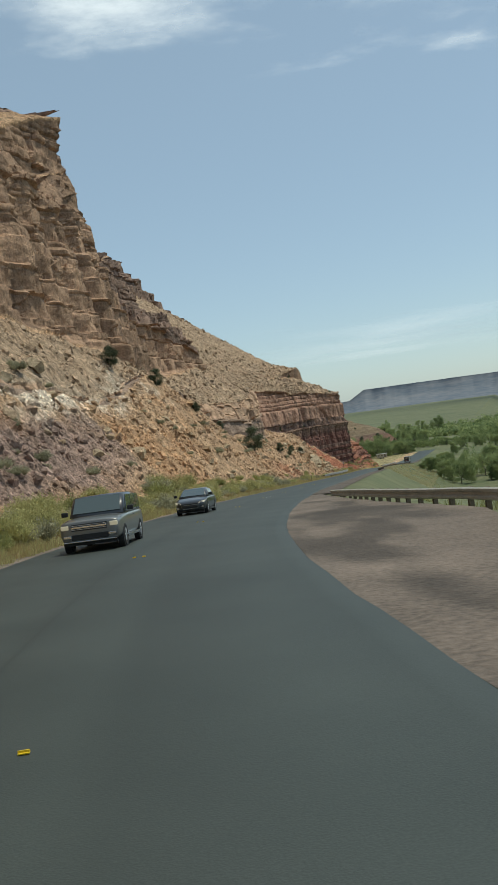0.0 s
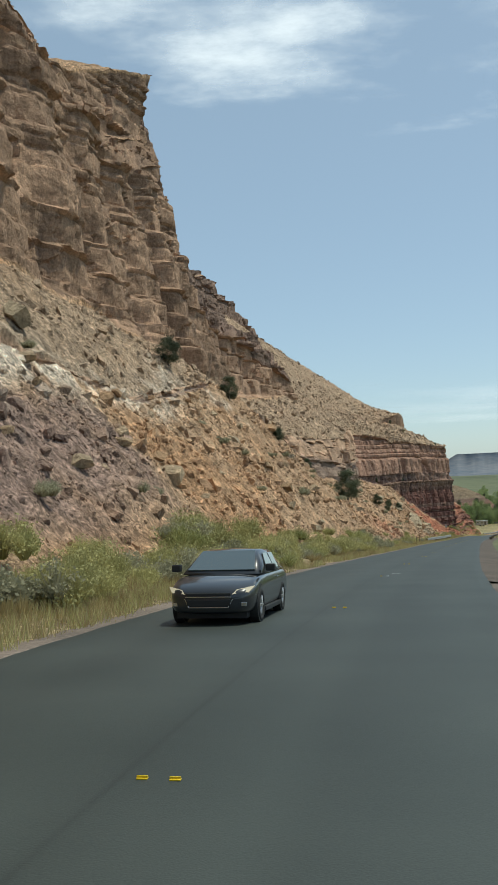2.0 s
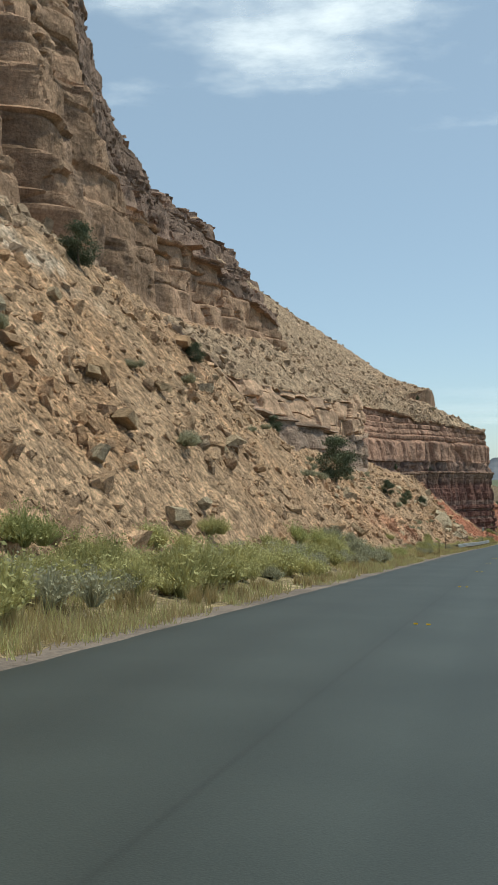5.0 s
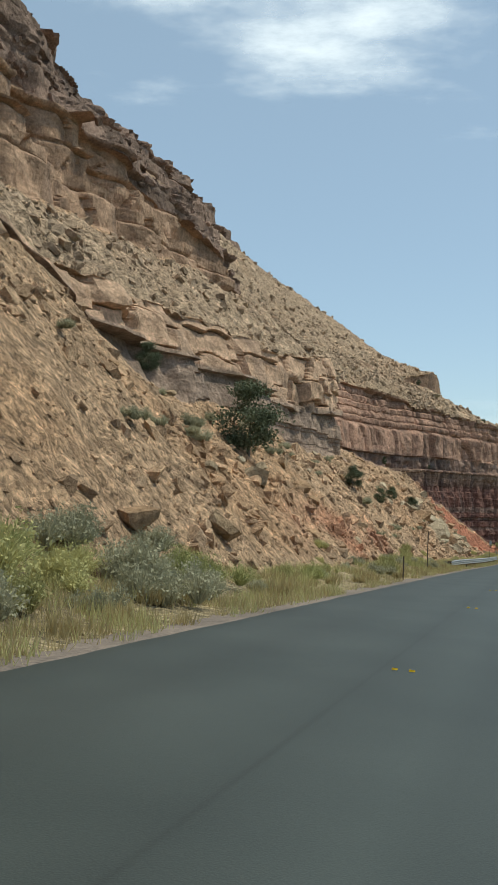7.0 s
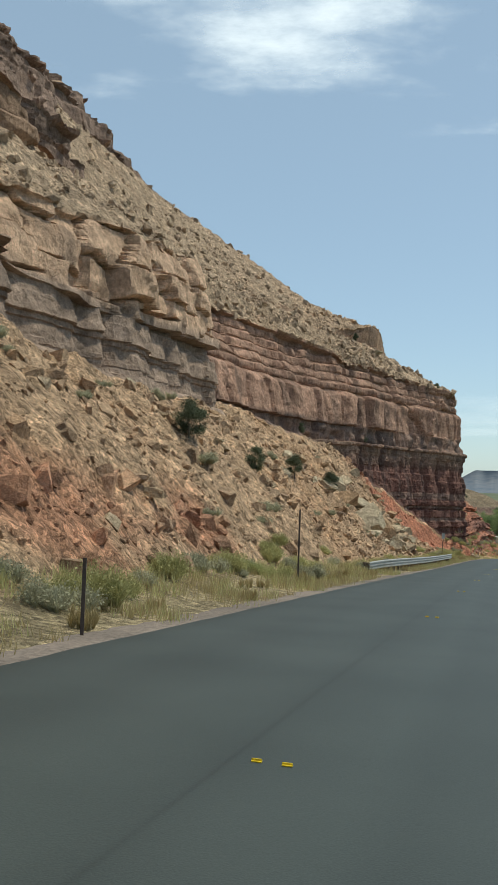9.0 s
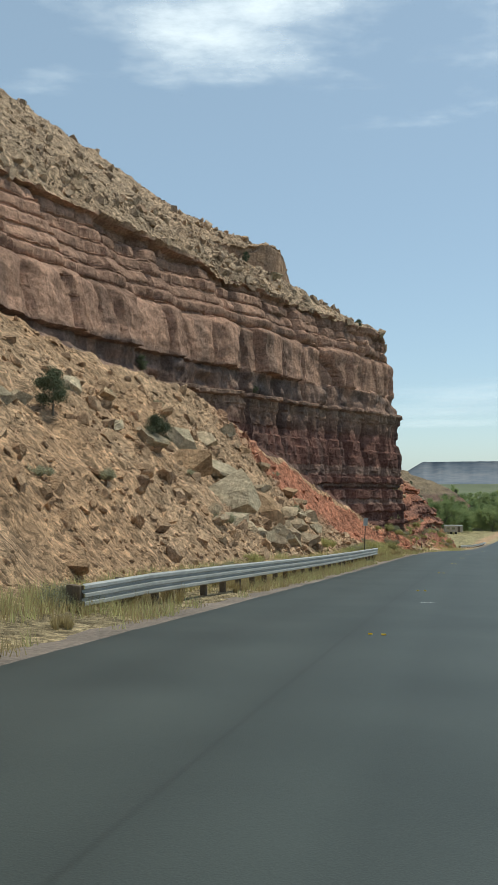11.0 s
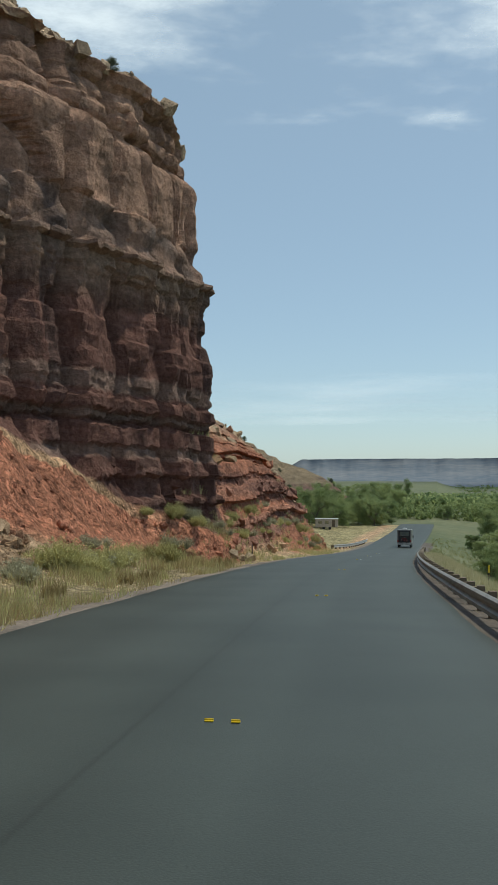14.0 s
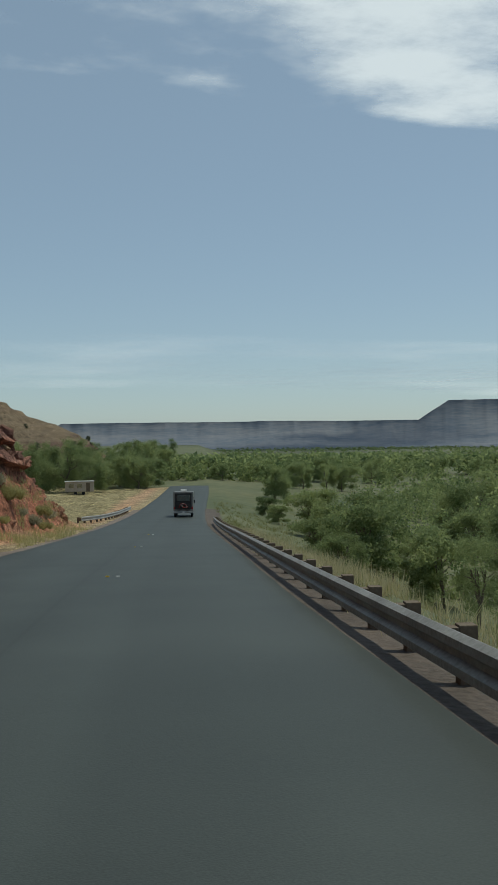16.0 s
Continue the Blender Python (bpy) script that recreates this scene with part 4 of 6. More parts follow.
def scree(count):
    """Rubble on the slopes and ledges: one joined mesh."""
    r = np.random.default_rng(21)
    w = np.select([HSEG == 2, HSEG == 3, HSEG == 5, HSEG == 7, HSEG == 8], [1.0, 1.0, 0.8, 0.4, 0.30], 0.0) * (HS > 22) * (HS < 362)
    w = w * np.where(HSEG <= 3, 1.0, np.where(HS > 160, 1.0, 0.5)) * (0.25 + np.clip(0.6 + 1.6 * fbm(HS / 7, HU / 5, 0, 3, 201), 0, 2))
    red = (HC[..., 0] > 2.2 * HC[..., 1])
    w = np.where(red, w * 0.12, w)
    w = w.ravel() / w.sum()
    ids = r.choice(w.size, count, p=w)
    x, y, z, c, sg = HX.ravel()[ids], HY.ravel()[ids], HZ.ravel()[ids], HC.reshape(-1, 3)[ids], HSEG.ravel()[ids]
    size = np.clip(0.050 * (1 - r.random(count)) ** -0.58, 0, 0.42) * np.where(sg > 3, 1.15, 1.0)
    V, F, C, base = [], [], [], 0
    for k in range(count):
        v, f = SHAPES[r.integers(len(SHAPES))]
        v = (v * size[k] * (0.8 + 0.5 * r.random(3))) @ turned(r).T + (x[k], y[k], z[k] + 0.18 * size[k])
        V.append(v)
        F.append(f + base)
        base += len(v)
        C.append(np.repeat((c[k] * (0.74 + 0.6 * r.random()) + 0.03 * r.random())[None], len(v), 0))
    me = mesh_of("scree", np.concatenate(V), np.concatenate(F), [M_ROCK], np.concatenate(C))
    tagged(new("scree", me), "loose angular tan rubble lying on the slope", "rubble", kind="stuff")


scree(33000)

BOULDERS = []
for k_, (v_, f_) in enumerate(SHAPES):
    tone_ = np.repeat(np.array(((0.42, 0.30, 0.19), (0.46, 0.35, 0.235), (0.42, 0.27, 0.16), (0.47, 0.38, 0.265), (0.39, 0.295, 0.205))[k_ % 5])[None], len(v_), 0)
    fine_ = mesh_of("boulder", v_, f_, [M_ROCK], tone_)
    BOULDERS.append(fine_)


def boulder(s, u, r, size, label="angular tan sandstone boulder resting on the rubble slope", flat=1.0):
    ob = new("boulder", BOULDERS[int(r.integers(len(BOULDERS)))])
    at = on_hill(s, u, -0.12 * size)
    ob.matrix_world = Matrix.LocRotScale(at, Euler((r.normal() * 0.35, r.normal() * 0.35, r.random() * 6.3)), (size, size * (0.8 + 0.4 * r.random()), size * flat * (0.8 + 0.4 * r.random())))
    return tagged(ob, label, "boulder", "boulders fallen from the cliffs")


r_ = np.random.default_rng(33)
for k_ in range(95):
    boulder(30 + 195 * r_.random(), 11.5 + 10 * r_.random(), r_, 0.35 + 0.5 * r_.random() ** 2)
for k_ in range(34):
    boulder(232 + 32 * r_.random(), 11.5 + 9 * r_.random() ** 1.3, r_, 0.4 + 0.7 * r_.random() ** 2)
# the heap of great blocks beside the rail
for s_, u_, z_ in ((246, 14.2, 2.3), (248.5, 15.8, 2.0), (252, 13.8, 1.9), (255.5, 15.2, 1.5), (250, 12.0, 1.4), (243.5, 16.5, 1.8), (246.5, 18.0, 1.6), (258, 13.4, 1.2), (270.5, 15.2, 1.1), (241.0, 13.0, 1.3), (262.0, 16.5, 1.0), (253.5, 18.5, 1.3), (256.5, 11.6, 1.25)):
    boulder(s_ - 2.0, u_, r_, z_ * 0.78, "great pale sandstone block in a heap above the guardrail", 0.9)
boulder(283.5, 21.6, r_, 1.2, "pale flat slab of rock lying on the ledge", 0.45)
for k_ in range(26):
    boulder(304 + 55 * r_.random(), 9.5 + 9 * r_.random(), r_, 0.25 + 0.5 * r_.random() ** 2, "reddish brown sandstone block on the red mound")
for s_, u_ in ((298.5, 8.2), (299.6, 7.8), (300.4, 8.4), (301.2, 7.7)):
    boulder(s_, u_, r_, 0.45, "small reddish rock at the foot of the bluff")

# ---- plants ----
def blades(count, height, spread, r, width=0.03, lean=0.9, base=0.15):
    """Thin upright leaves that rise from a common foot and bend outwards: vertices and faces."""
    a = r.random(count) * 2 * math.pi
    out = spread * np.sqrt(r.random(count))
    h = height * (0.55 + 0.45 * r.random(count)) * np.sqrt(np.clip(1 - 0.75 * (out / spread) ** 2, 0.05, 1))
    d = np.stack([np.cos(a), np.sin(a), 0 * a], 1)
    side = np.stack([-np.sin(a + r.normal(size=count)), np.cos(a + r.normal(size=count)), 0 * a], 1) * (width * (0.6 + 0.8 * r.random(count)))[:, None]
    p0 = d * (out * base)[:, None]
    p1 = d * (out * (base + (1 - base) * 0.45 * lean))[:, None] + np.stack([0 * a, 0 * a, h * 0.55], 1)
    p2 = d * out[:, None] + np.stack([r.normal(size=count) * 0.05 * height, r.normal(size=count) * 0.05 * height, h], 1)
    v = np.stack([p0 - side * 0.6, p0 + side * 0.6, p1 + side, p1 - side, p2], 1).reshape(-1, 3)
    k = np.arange(count) * 5
    f = [[int(i), int(i) + 1, int(i) + 2, int(i) + 3] for i in k] + [[int(i) + 3, int(i) + 2, int(i) + 4] for i in k]
    return v, f


def leaves(centres, count, size, r, radius):
    """Small leaf faces strewn in clumps round the centres."""
    c = centres[r.integers(len(centres), size=count)]
    p = c + r.normal(size=(count, 3)) * radius * np.array([1, 1, 0.75])
    a, b = r.normal(size=(count, 3)), r.normal(size=(count, 3))
    a /= np.linalg.norm(a, axis=1)[:, None]
    b -= a * (a * b).sum(1)[:, None]
    b /= np.linalg.norm(b, axis=1)[:, None]
    s = (size * (0.6 + 0.8 * r.random(count)))[:, None]
    v = np.stack([p - a * s, p - b * s * 0.55, p + a * s, p + b * s * 0.55], 1).reshape(-1, 3)
    k = np.arange(count)[:, None] * 4 + np.arange(4)
    return v, k


def shrub(name, mat, height, spread, count, seed, label, width=0.007, fleck=0.030):
    """A rounded shrub: fine upright twigs in several domes, thick with small leaves."""
    r = np.random.default_rng(seed)
    V, F = [], []
    n0 = 0
    for k in range(7):
        hk, sk = height * (0.6 + 0.45 * r.random()), spread * (0.42 + 0.2 * r.random())
        off = np.array([*(r.normal(size=2) * spread * 0.40), 0])
        v, f = blades(count // 7, hk, sk, r, width)
        V.append(v + off)
        F += [[i + n0 for i in q] for q in f]
        n0 += len(v)
        if fleck:
            tips = v.reshape(-1, 5, 3)
            f0 = 0.45 + 0.55 * r.random(len(tips))[:, None]
            cen = tips[:, 4] * f0 + tips[:, 0] * (1 - f0)
            v, f = leaves(cen + off, int(count * 0.3), fleck, r, 0.035)
            V.append(v)
            F += (f + n0).tolist()
            n0 += len(v)
    ob = new(name, mesh_of(name, np.concatenate(V), F, [mat]))
    return tagged(ob, label, "shrub", "shrubs along the roadside")


def clump_bush(name, mat, height, seed, label, category, group, leafs=2200, leaf=0.09, trunk=True):
    """A rounded evergreen or shrub of leaf clumps on a short forked stem."""
    r = np.random.default_rng(seed)
    root = new(name)
    n = 26
    a, t = r.random(n) * 6.3, r.random(n)
    rad = height * 0.36 * np.sqrt(np.clip(1 - (2 * t - 0.9) ** 2, 0.08, 1)) * (0.5 + 0.5 * r.random(n))
    cen = np.stack([rad * np.cos(a), rad * np.sin(a), height * (0.15 + 0.75 * t)], 1)
    v, f = leaves(cen, leafs, leaf, r, height * 0.085)
    ob = new("crown", mesh_of("crown", v, f, [mat]))
    ob.parent = root
    if trunk:
        bm = bmesh.new()
        tube(bm, (0, 0, -0.3), (0.03 * height, 0.02 * height, height * 0.6), height * 0.035, height * 0.012, 7)
        part("trunk", bm, M_BARK, root)
    return tagged(root, label, category, group)


def big_tree(height, seed, label, leafs=5200, leaf=0.125, wide=0.52):
    """A cottonwood: a forked tapered trunk and a ragged crown of leaf clumps."""
    r = np.random.default_rng(seed)
    root = new("tree")
    bm = bmesh.new()
    ends = []

    def limb(at, way, length, rad, depth):
        end = at + way * length
        tube(bm, at, end, rad, rad * 0.66, 7 if depth > 1 else 5)
        if depth == 0:
            ends.append(np.array(end))
            return
        for _ in range(3 if depth > 1 else 2):
            bend = (way + Vector(r.normal(size=3)) * 0.48 + Vector((0, 0, 0.10))).normalized()
            limb(end, bend, length * (0.62 + 0.2 * r.random()), rad * 0.62, depth - 1)
        if depth < 3:
            ends.append(np.array(end))

    limb(Vector((0, 0, -0.3)), Vector((r.normal() * 0.06, r.normal() * 0.06, 1)).normalized(), height * 0.30, height * 0.030, 3)
    part("trunk", bm, M_BARK, root)
    cen = np.array(ends)
    cen[:, :2] *= wide / max(0.15, np.abs(cen[:, :2]).max() / height)
    cen[:, 2] = np.clip(cen[:, 2] * (0.94 * height / cen[:, 2].max()), height * 0.20, None)
    low = cen[r.integers(len(cen), size=len(cen) // 2)] * np.array([1.1, 1.1, 0.55])
    skirt = cen[r.integers(len(cen), size=len(cen) // 3)] * np.array([1.0, 1.0, 0.26])
    cen = np.concatenate([cen, low, skirt])
    v, f = leaves(cen, leafs, leaf, r, height * 0.062)
    ob = new("crown", mesh_of("crown", v, f, [M_COTTON]))
    ob.parent = root
    return tagged(root, label, "tree", "trees of the valley")


def put(ob, at, size, turn, first):
    """Stands the thing itself at its first place and copies of it at the others."""
    m = Matrix.LocRotScale(at, Euler((0, 0, turn)), None) @ Matrix.Scale(size, 4)
    if first:
        ob.matrix_world = m
        return ob
    return copy_thing(ob, m @ Matrix.Scale(1 / ob.scale[0], 4))


SHRUBS = [
    shrub("shrub", M_BRUSH, 1.15, 0.95, 1500, 1, "rounded yellow-green rabbitbrush beside the road"),
    shrub("shrub", M_BRUSH, 0.85, 0.75, 1300, 2, "low yellow-green rabbitbrush beside the road"),
    shrub("shrub", M_SAGE, 0.95, 0.85, 1300, 3, "grey-green sagebrush with fine twigs beside the road"),
    shrub("shrub", M_SAGE, 0.65, 0.7, 1100, 4, "low grey sagebrush on the rubble slope"),
    shrub("shrub", M_GREENB, 1.0, 0.9, 1300, 5, "bright green leafy shrub beside the road", 0.008, 0.028),
    shrub("grass_tuft", M_STRAW, 0.75, 0.4, 420, 6, "tuft of tall straw coloured grass at the verge", 0.008, 0),
]
r_ = np.random.default_rng(51)
used = set()


def plant(kind, at, size):
    put(SHRUBS[kind], at, size, r_.random() * 6.3, kind not in used)
    used.add(kind)


for s_ in np.arange(24, 300, 0.8):
    if 209 < s_ < 262 and r_.random() < 0.6:
        continue
    dens = 1.0 if s_ < 142 else 0.38
    if r_.random() < dens:
        k_ = int(r_.choice([0, 1, 2, 3, 4], p=[0.30, 0.26, 0.24, 0.12, 0.08]))
        plant(k_, on_hill(s_ + r_.normal() * 0.5, 8.4 + 2.9 * r_.random() ** 1.2, 0.05), (0.8 + 1.0 * r_.random()) * (1.0 if s_ < 142 else 0.62))
for s_ in np.arange(24, 300, 3.4):
    plant(5, on_hill(s_ + r_.normal(), 7.1 + 1.4 * r_.random(), 0.02), 0.6 + 0.5 * r_.random())
for k_ in range(60):
    plant(int(r_.choice([2, 3, 3])), on_hill(30 + 240 * r_.random(), 12 + 9 * r_.random(), 0.08), 0.55 + 0.6 * r_.random())
for s_ in np.arange(302, 350, 2.2):
    plant(int(r_.choice([0, 1, 2, 3])), on_hill(s_, 8.6 + 2 * r_.random(), 0.05), 0.6 + 0.6 * r_.random())
for s_ in np.arange(268, 300, 4.0):
    plant(int(r_.choice([0, 2])), on_hill(s_, 9.3 + 0.8 * r_.random(), 0.05), 0.9 + 0.5 * r_.random())

J = [clump_bush("juniper", M_JUNIPER, 1.0, 60 + k, "dark green juniper growing out of the rock slope", "juniper", "junipers on the slopes", 7000, 0.020) for k in range(2)]
SPOTS = [(169.3, 17.2, 4.7), (116.6, 26.7, 2.9), (126.8, 23.4, 2.6), (138.3, 20.6, 1.7), (165.7, 22.6, 1.9), (197.5, 16.2, 2.1), (208.2, 15.6, 1.7), (226.5, 17.7, 1.8), (199.2, 22.8, 1.5), (237.7, 17.0, 1.9), (284.5, 24.8, 1.2), (292.5, 13.6, 1.0), (253.6, 24.2, 1.2), (272, 20.2, 1.0)]
SPOTS += [(330 + 12 * k, 24 + 7 * (k % 4) + 3 * (k % 3), 1.6 + 0.3 * (k % 3)) for k in range(11)]
for k_, (s_, u_, h_) in enumerate(SPOTS):
    put(J[k_ % 2], on_hill(s_, u_, 0.1), h_, 1.7 * k_, k_ < 2)
for k_ in range(46):
    put(J[k_ % 2], on_hill2(-10 + 98 * r_.random() ** 0.8, 516 + 56 * r_.random(), 0.1), 1.3 + 1.5 * r_.random(), 1.7 * k_, False)


def grass(name, spots, count_each, height, mat, label, seed, width=0.011):
    """Uncounted blades: one mesh."""
    r = np.random.default_rng(seed)
    n = len(spots) * count_each
    c = np.repeat(np.asarray(spots), count_each, 0) + np.stack([r.normal(size=n) * 0.12, r.normal(size=n) * 0.12, np.zeros(n)], 1)
    a = r.random(n) * 6.3
    w = np.stack([np.cos(a), np.sin(a), 0 * a], 1) * width
    tip = np.stack([r.normal(size=n) * 0.25, r.normal(size=n) * 0.25, 0.6 + 0.5 * r.random(n)], 1) * height
    v = np.stack([c - w, c + w, c + tip], 1).reshape(-1, 3)
    me = mesh_of(name, v, np.arange(3 * n).reshape(-1, 3), [mat])
    tagged(new(name, me), label, "grass", kind="stuff")


def verge_spots(count, s0, s1, u0, u1, seed, hill=True):
    r = np.random.default_rng(seed)
    s, u = s0 + (s1 - s0) * r.random(count * 4), u0 + (u1 - u0) * r.random(count * 4)
    keep = fbm(s / 3.0, u / 1.5, 0, 2, 71) + 0.25 > 0.45 * r.random(count * 4)
    s, u = s[keep][:count], u[keep][:count]
    x, y = spot(s, u)
    if hill:
        i = np.clip(np.searchsorted(HCOLS, s), 0, len(HCOLS) - 1)
        z = HZ[i, np.argmax(HU[i] >= u[:, None], axis=1)]
    else:
        z = ground_z(s, u)
    return np.stack([x, y, z - 0.03], 1)


grass("verge_grass", verge_spots(5200, 22, 300, 6.5, 9.6, 81), 11, 0.36, M_STRAW, "dry straw coloured grass along the road verge", 82)
grass("verge_grass", verge_spots(3600, 22, 360, 6.35, 10.5, 83), 12, 0.44, M_BRUSH, "green grass along the road verge", 84)
grass("bank_grass", verge_spots(5200, 262, 350, -2.95, -16, 85, False), 11, 0.58, M_DRY, "tall dry grass on the bank below the guardrail", 86, 0.011)
grass("bank_grass", verge_spots(2200, 262, 420, -3.4, -22, 89, False), 9, 0.5, M_MEADOW, "pale green grass on the bank below the guardrail", 90, 0.012)
grass("bank_grass", verge_spots(3800, 8, 130, -8.6, -40, 87, False), 8, 0.6, M_MEADOW, "green grass on the bank below the pullout", 88, 0.02)

# ---- rails, posts, road marks ----
WAVE = ((-0.02, -0.09), (0.06, -0.05), (0.06, 0.03), (-0.02, 0.08), (-0.02, 0.14), (0.06, 0.19), (0.06, 0.27), (-0.02, 0.31))


WAVE_TALL = ((-0.02, -0.20), (0.06, -0.165), (0.06, -0.095), (-0.02, -0.06), (-0.02, -0.015), (0.06, 0.02), (0.06, 0.09), (-0.02, 0.125), (-0.02, 0.17), (0.06, 0.205), (0.06, 0.275), (-0.02, 0.31))


def guardrail(name, pts, top, label, mat, post_step=1.9, face=1, wave=WAVE):
    """A waved steel beam along points (s, u) on timber posts; face 1: the beam's front looks to larger u, -1: to smaller."""
    root = new(name)
    pts = np.asarray(pts, float)
    dist = np.concatenate([[0], np.cumsum(np.hypot(*np.diff(pts, axis=0).T))])
    n = int(dist[-1] / 0.95) + 2
    d = np.linspace(0, dist[-1], n)
    s, u = np.interp(d, dist, pts[:, 0]), np.interp(d, dist, pts[:, 1])
    x, y = spot(s, u)
    z = road_z(s) + np.interp(d, dist, np.broadcast_to(np.asarray(top, float), len(pts)))
    t = np.stack([np.gradient(x), np.gradient(y)], 1)
    t /= np.linalg.norm(t, axis=1)[:, None]
    nrm = np.stack([-t[:, 1], t[:, 0]], 1) * face
    V = []
    for thick in (0.0, -0.012):
        for a, b in wave:
            V.append(np.stack([x + nrm[:, 0] * (a + thick), y + nrm[:, 1] * (a + thick), z - 0.31 + b], 1))
    V = np.stack(V, 1)
    m = V.shape[1]
    k = len(wave)
    f = []
    for i in range(n - 1):
        for j in range(k - 1):
            f.append([i * m + j, (i + 1) * m + j, (i + 1) * m + j + 1, i * m + j + 1])
            f.append([i * m + k + j, i * m + k + j + 1, (i + 1) * m + k + j + 1, (i + 1) * m + k + j])
        for j, jj in ((0, k), (k - 1, 2 * k - 1)):
            f.append([i * m + j, i * m + jj, (i + 1) * m + jj, (i + 1) * m + j])
    beam = new("beam", mesh_of("beam", V.reshape(-1, 3), f, [mat]))
    beam.parent = root
    post, blk = None, None
    for dd in np.arange(0.4, dist[-1], post_step):
        i = int(np.argmin(np.abs(d - dd)))
        turn = math.atan2(t[i, 1], t[i, 0]) - math.pi / 2
        if post is None:
            bm = box(bmesh.new(), -0.09, 0.09, -0.08, 0.08, -1.15, 0.0, 0.012)
            post = part("post", bm, M_POST)
            bm = box(bmesh.new(), -0.09, 0.09, -0.075, 0.075, -0.34, -0.02, 0.01)
            blk = part("block", bm, M_POST)
            p, b = post, blk
        else:
            p, b = post.copy(), blk.copy()
            scene.collection.objects.link(p)
            scene.collection.objects.link(b)
        for ob, off in ((p, -0.31), (b, -0.125)):
            ob.parent = root
            ob.matrix_world = Matrix.LocRotScale((x[i] + nrm[i, 0] * off, y[i] + nrm[i, 1] * off, z[i] - 0.02), Euler((0, 0, turn)), None)
    return tagged(root, label, "guardrail")


guardrail("guardrail", [(209.2, 8.2), (212, 7.6), (218, 7.3), (235, 7.2), (261.5, 7.3), (263.2, 7.7)], (0.70, 0.86, 0.92, 0.92, 0.97, 0.82), "weathered three-ridged steel guardrail on timber posts below the boulder heap", M_RAIL, face=-1, wave=WAVE_TALL)
guardrail("guardrail", [(238, -2.6), (262, -2.52), (290, -2.47), (312, -2.5), (335, -2.6), (362, -2.8)], 0.56, "long stained guardrail on timber posts along the drop, darkened for shade", M_DARKRAIL, face=1)
guardrail("guardrail", [(62, -3.7), (56, -4.4), (47, -5.7), (38, -7.0), (31, -8.2), (27, -8.5), (23.5, -8.0), (19, -6.7), (8, -6.6), (-8, -6.6)], (0.2, 0.32, 0.42, 0.44, 0.46, 0.46, 0.48, 0.5, 0.5, 0.5), "dusty guardrail curving round the gravel pullout", M_OLDRAIL, face=-1)
guardrail("guardrail", [(366, 8.9), (372, 7.8), (382, 7.2), (396, 7.0)], 0.62, "distant guardrail on the outside of the bend", M_RAIL, face=-1)


def sign_post(s, u, height, label, plate=None, tilt=0.0):
    root = new("signpost" if plate else "marker_post")
    bm = bmesh.new()
    box(bm, -0.032, -0.022, -0.025, 0.025, -0.4, height)
    box(bm, 0.022, 0.032, -0.025, 0.025, -0.4, height)
    box(bm, -0.022, 0.022, -0.025, -0.015, -0.4, height)
    part("pole", bm, M_STEEL, root)
    if plate:
        bm = box(bmesh.new(), -plate[0] / 2, plate[0] / 2, -0.034, -0.028, height - plate[1] + 0.03, height + 0.03, 0.002)
        part("plate", bm, M_RAIL, root, "plain unpainted back of a small plate")
    at = on_hill(s, u) if u > 0 else on_ground(s, u)
    root.matrix_world = Matrix.LocRotScale(at, Euler((0, radians(tilt), 0.2)), None)
    return tagged(root, label, "post")


sign_post(167.0, 6.9, 1.35, "short rusty steel post at the road verge")
sign_post(189.6, 8.2, 3.1, "tall bare rusty steel post beside the road")
sign_post(264.8, 8.8, 3.1, "rusty signpost with a small grey plate", (0.36, 0.66), 2.5)
sign_post(301.9, 7.6, 1.0, "short rusty post near the foot of the bluff")
yel = sign_post(297.5, -6.2, 1.6, "steel post with a yellow marker beyond the guardrail")
part("marker", box(bmesh.new(), -0.05, 0.05, -0.05, -0.03, 1.2, 1.6, 0.004), M_YELLOW, yel, "yellow marker plate")


def lane_tab(s):
    """A pair of small upright plastic tabs on a foot."""
    out = []
    for du, mat, kind in ((0.125, M_YELLOW, "yellow"), (-0.125, M_YELLOW if not (60 < s < 75 or s > 300) else M_WHITE, "yellow" if not (60 < s < 75 or s > 300) else "white")):
        bm = bmesh.new()
        box(bm, -0.042, 0.042, -0.022, 0.022, 0.0, 0.010, 0.003)
        box(bm, -0.042, 0.042, -0.006, 0.004, 0.008, 0.026, 0.002)
        x, y = spot(s + 0.05 * du, float(np.interp(s, [0, 7, 23, 150, 190, 207, 240, 272, 308, 330], [1.3, 1.3, 1.7, 1.68, 1.6, 1.5, 1.45, 1.05, 1.42, 1.6])) + du)
        ob = part("lane_tab", bm, mat)
        ob.matrix_world = Matrix.LocRotScale((float(x), float(y), float(road_z(s)) + 0.04), Euler((0, 0, -math.atan(float(line(s)[2])))), None)
        out.append(tagged(ob, f"small {kind} plastic lane tab on the fresh asphalt", "road marker", "lane tabs along the middle of the road"))
    return out


for s_ in (7.1, 23.5, 39.8, 54.5, 69.5, 83.2, 99.5, 114, 129.2, 145.2, 159.7, 176, 191.5, 207.4, 222.6, 239.5, 256, 272.1, 289.5, 308.1, 322.5, 338):
    lane_tab(s_)


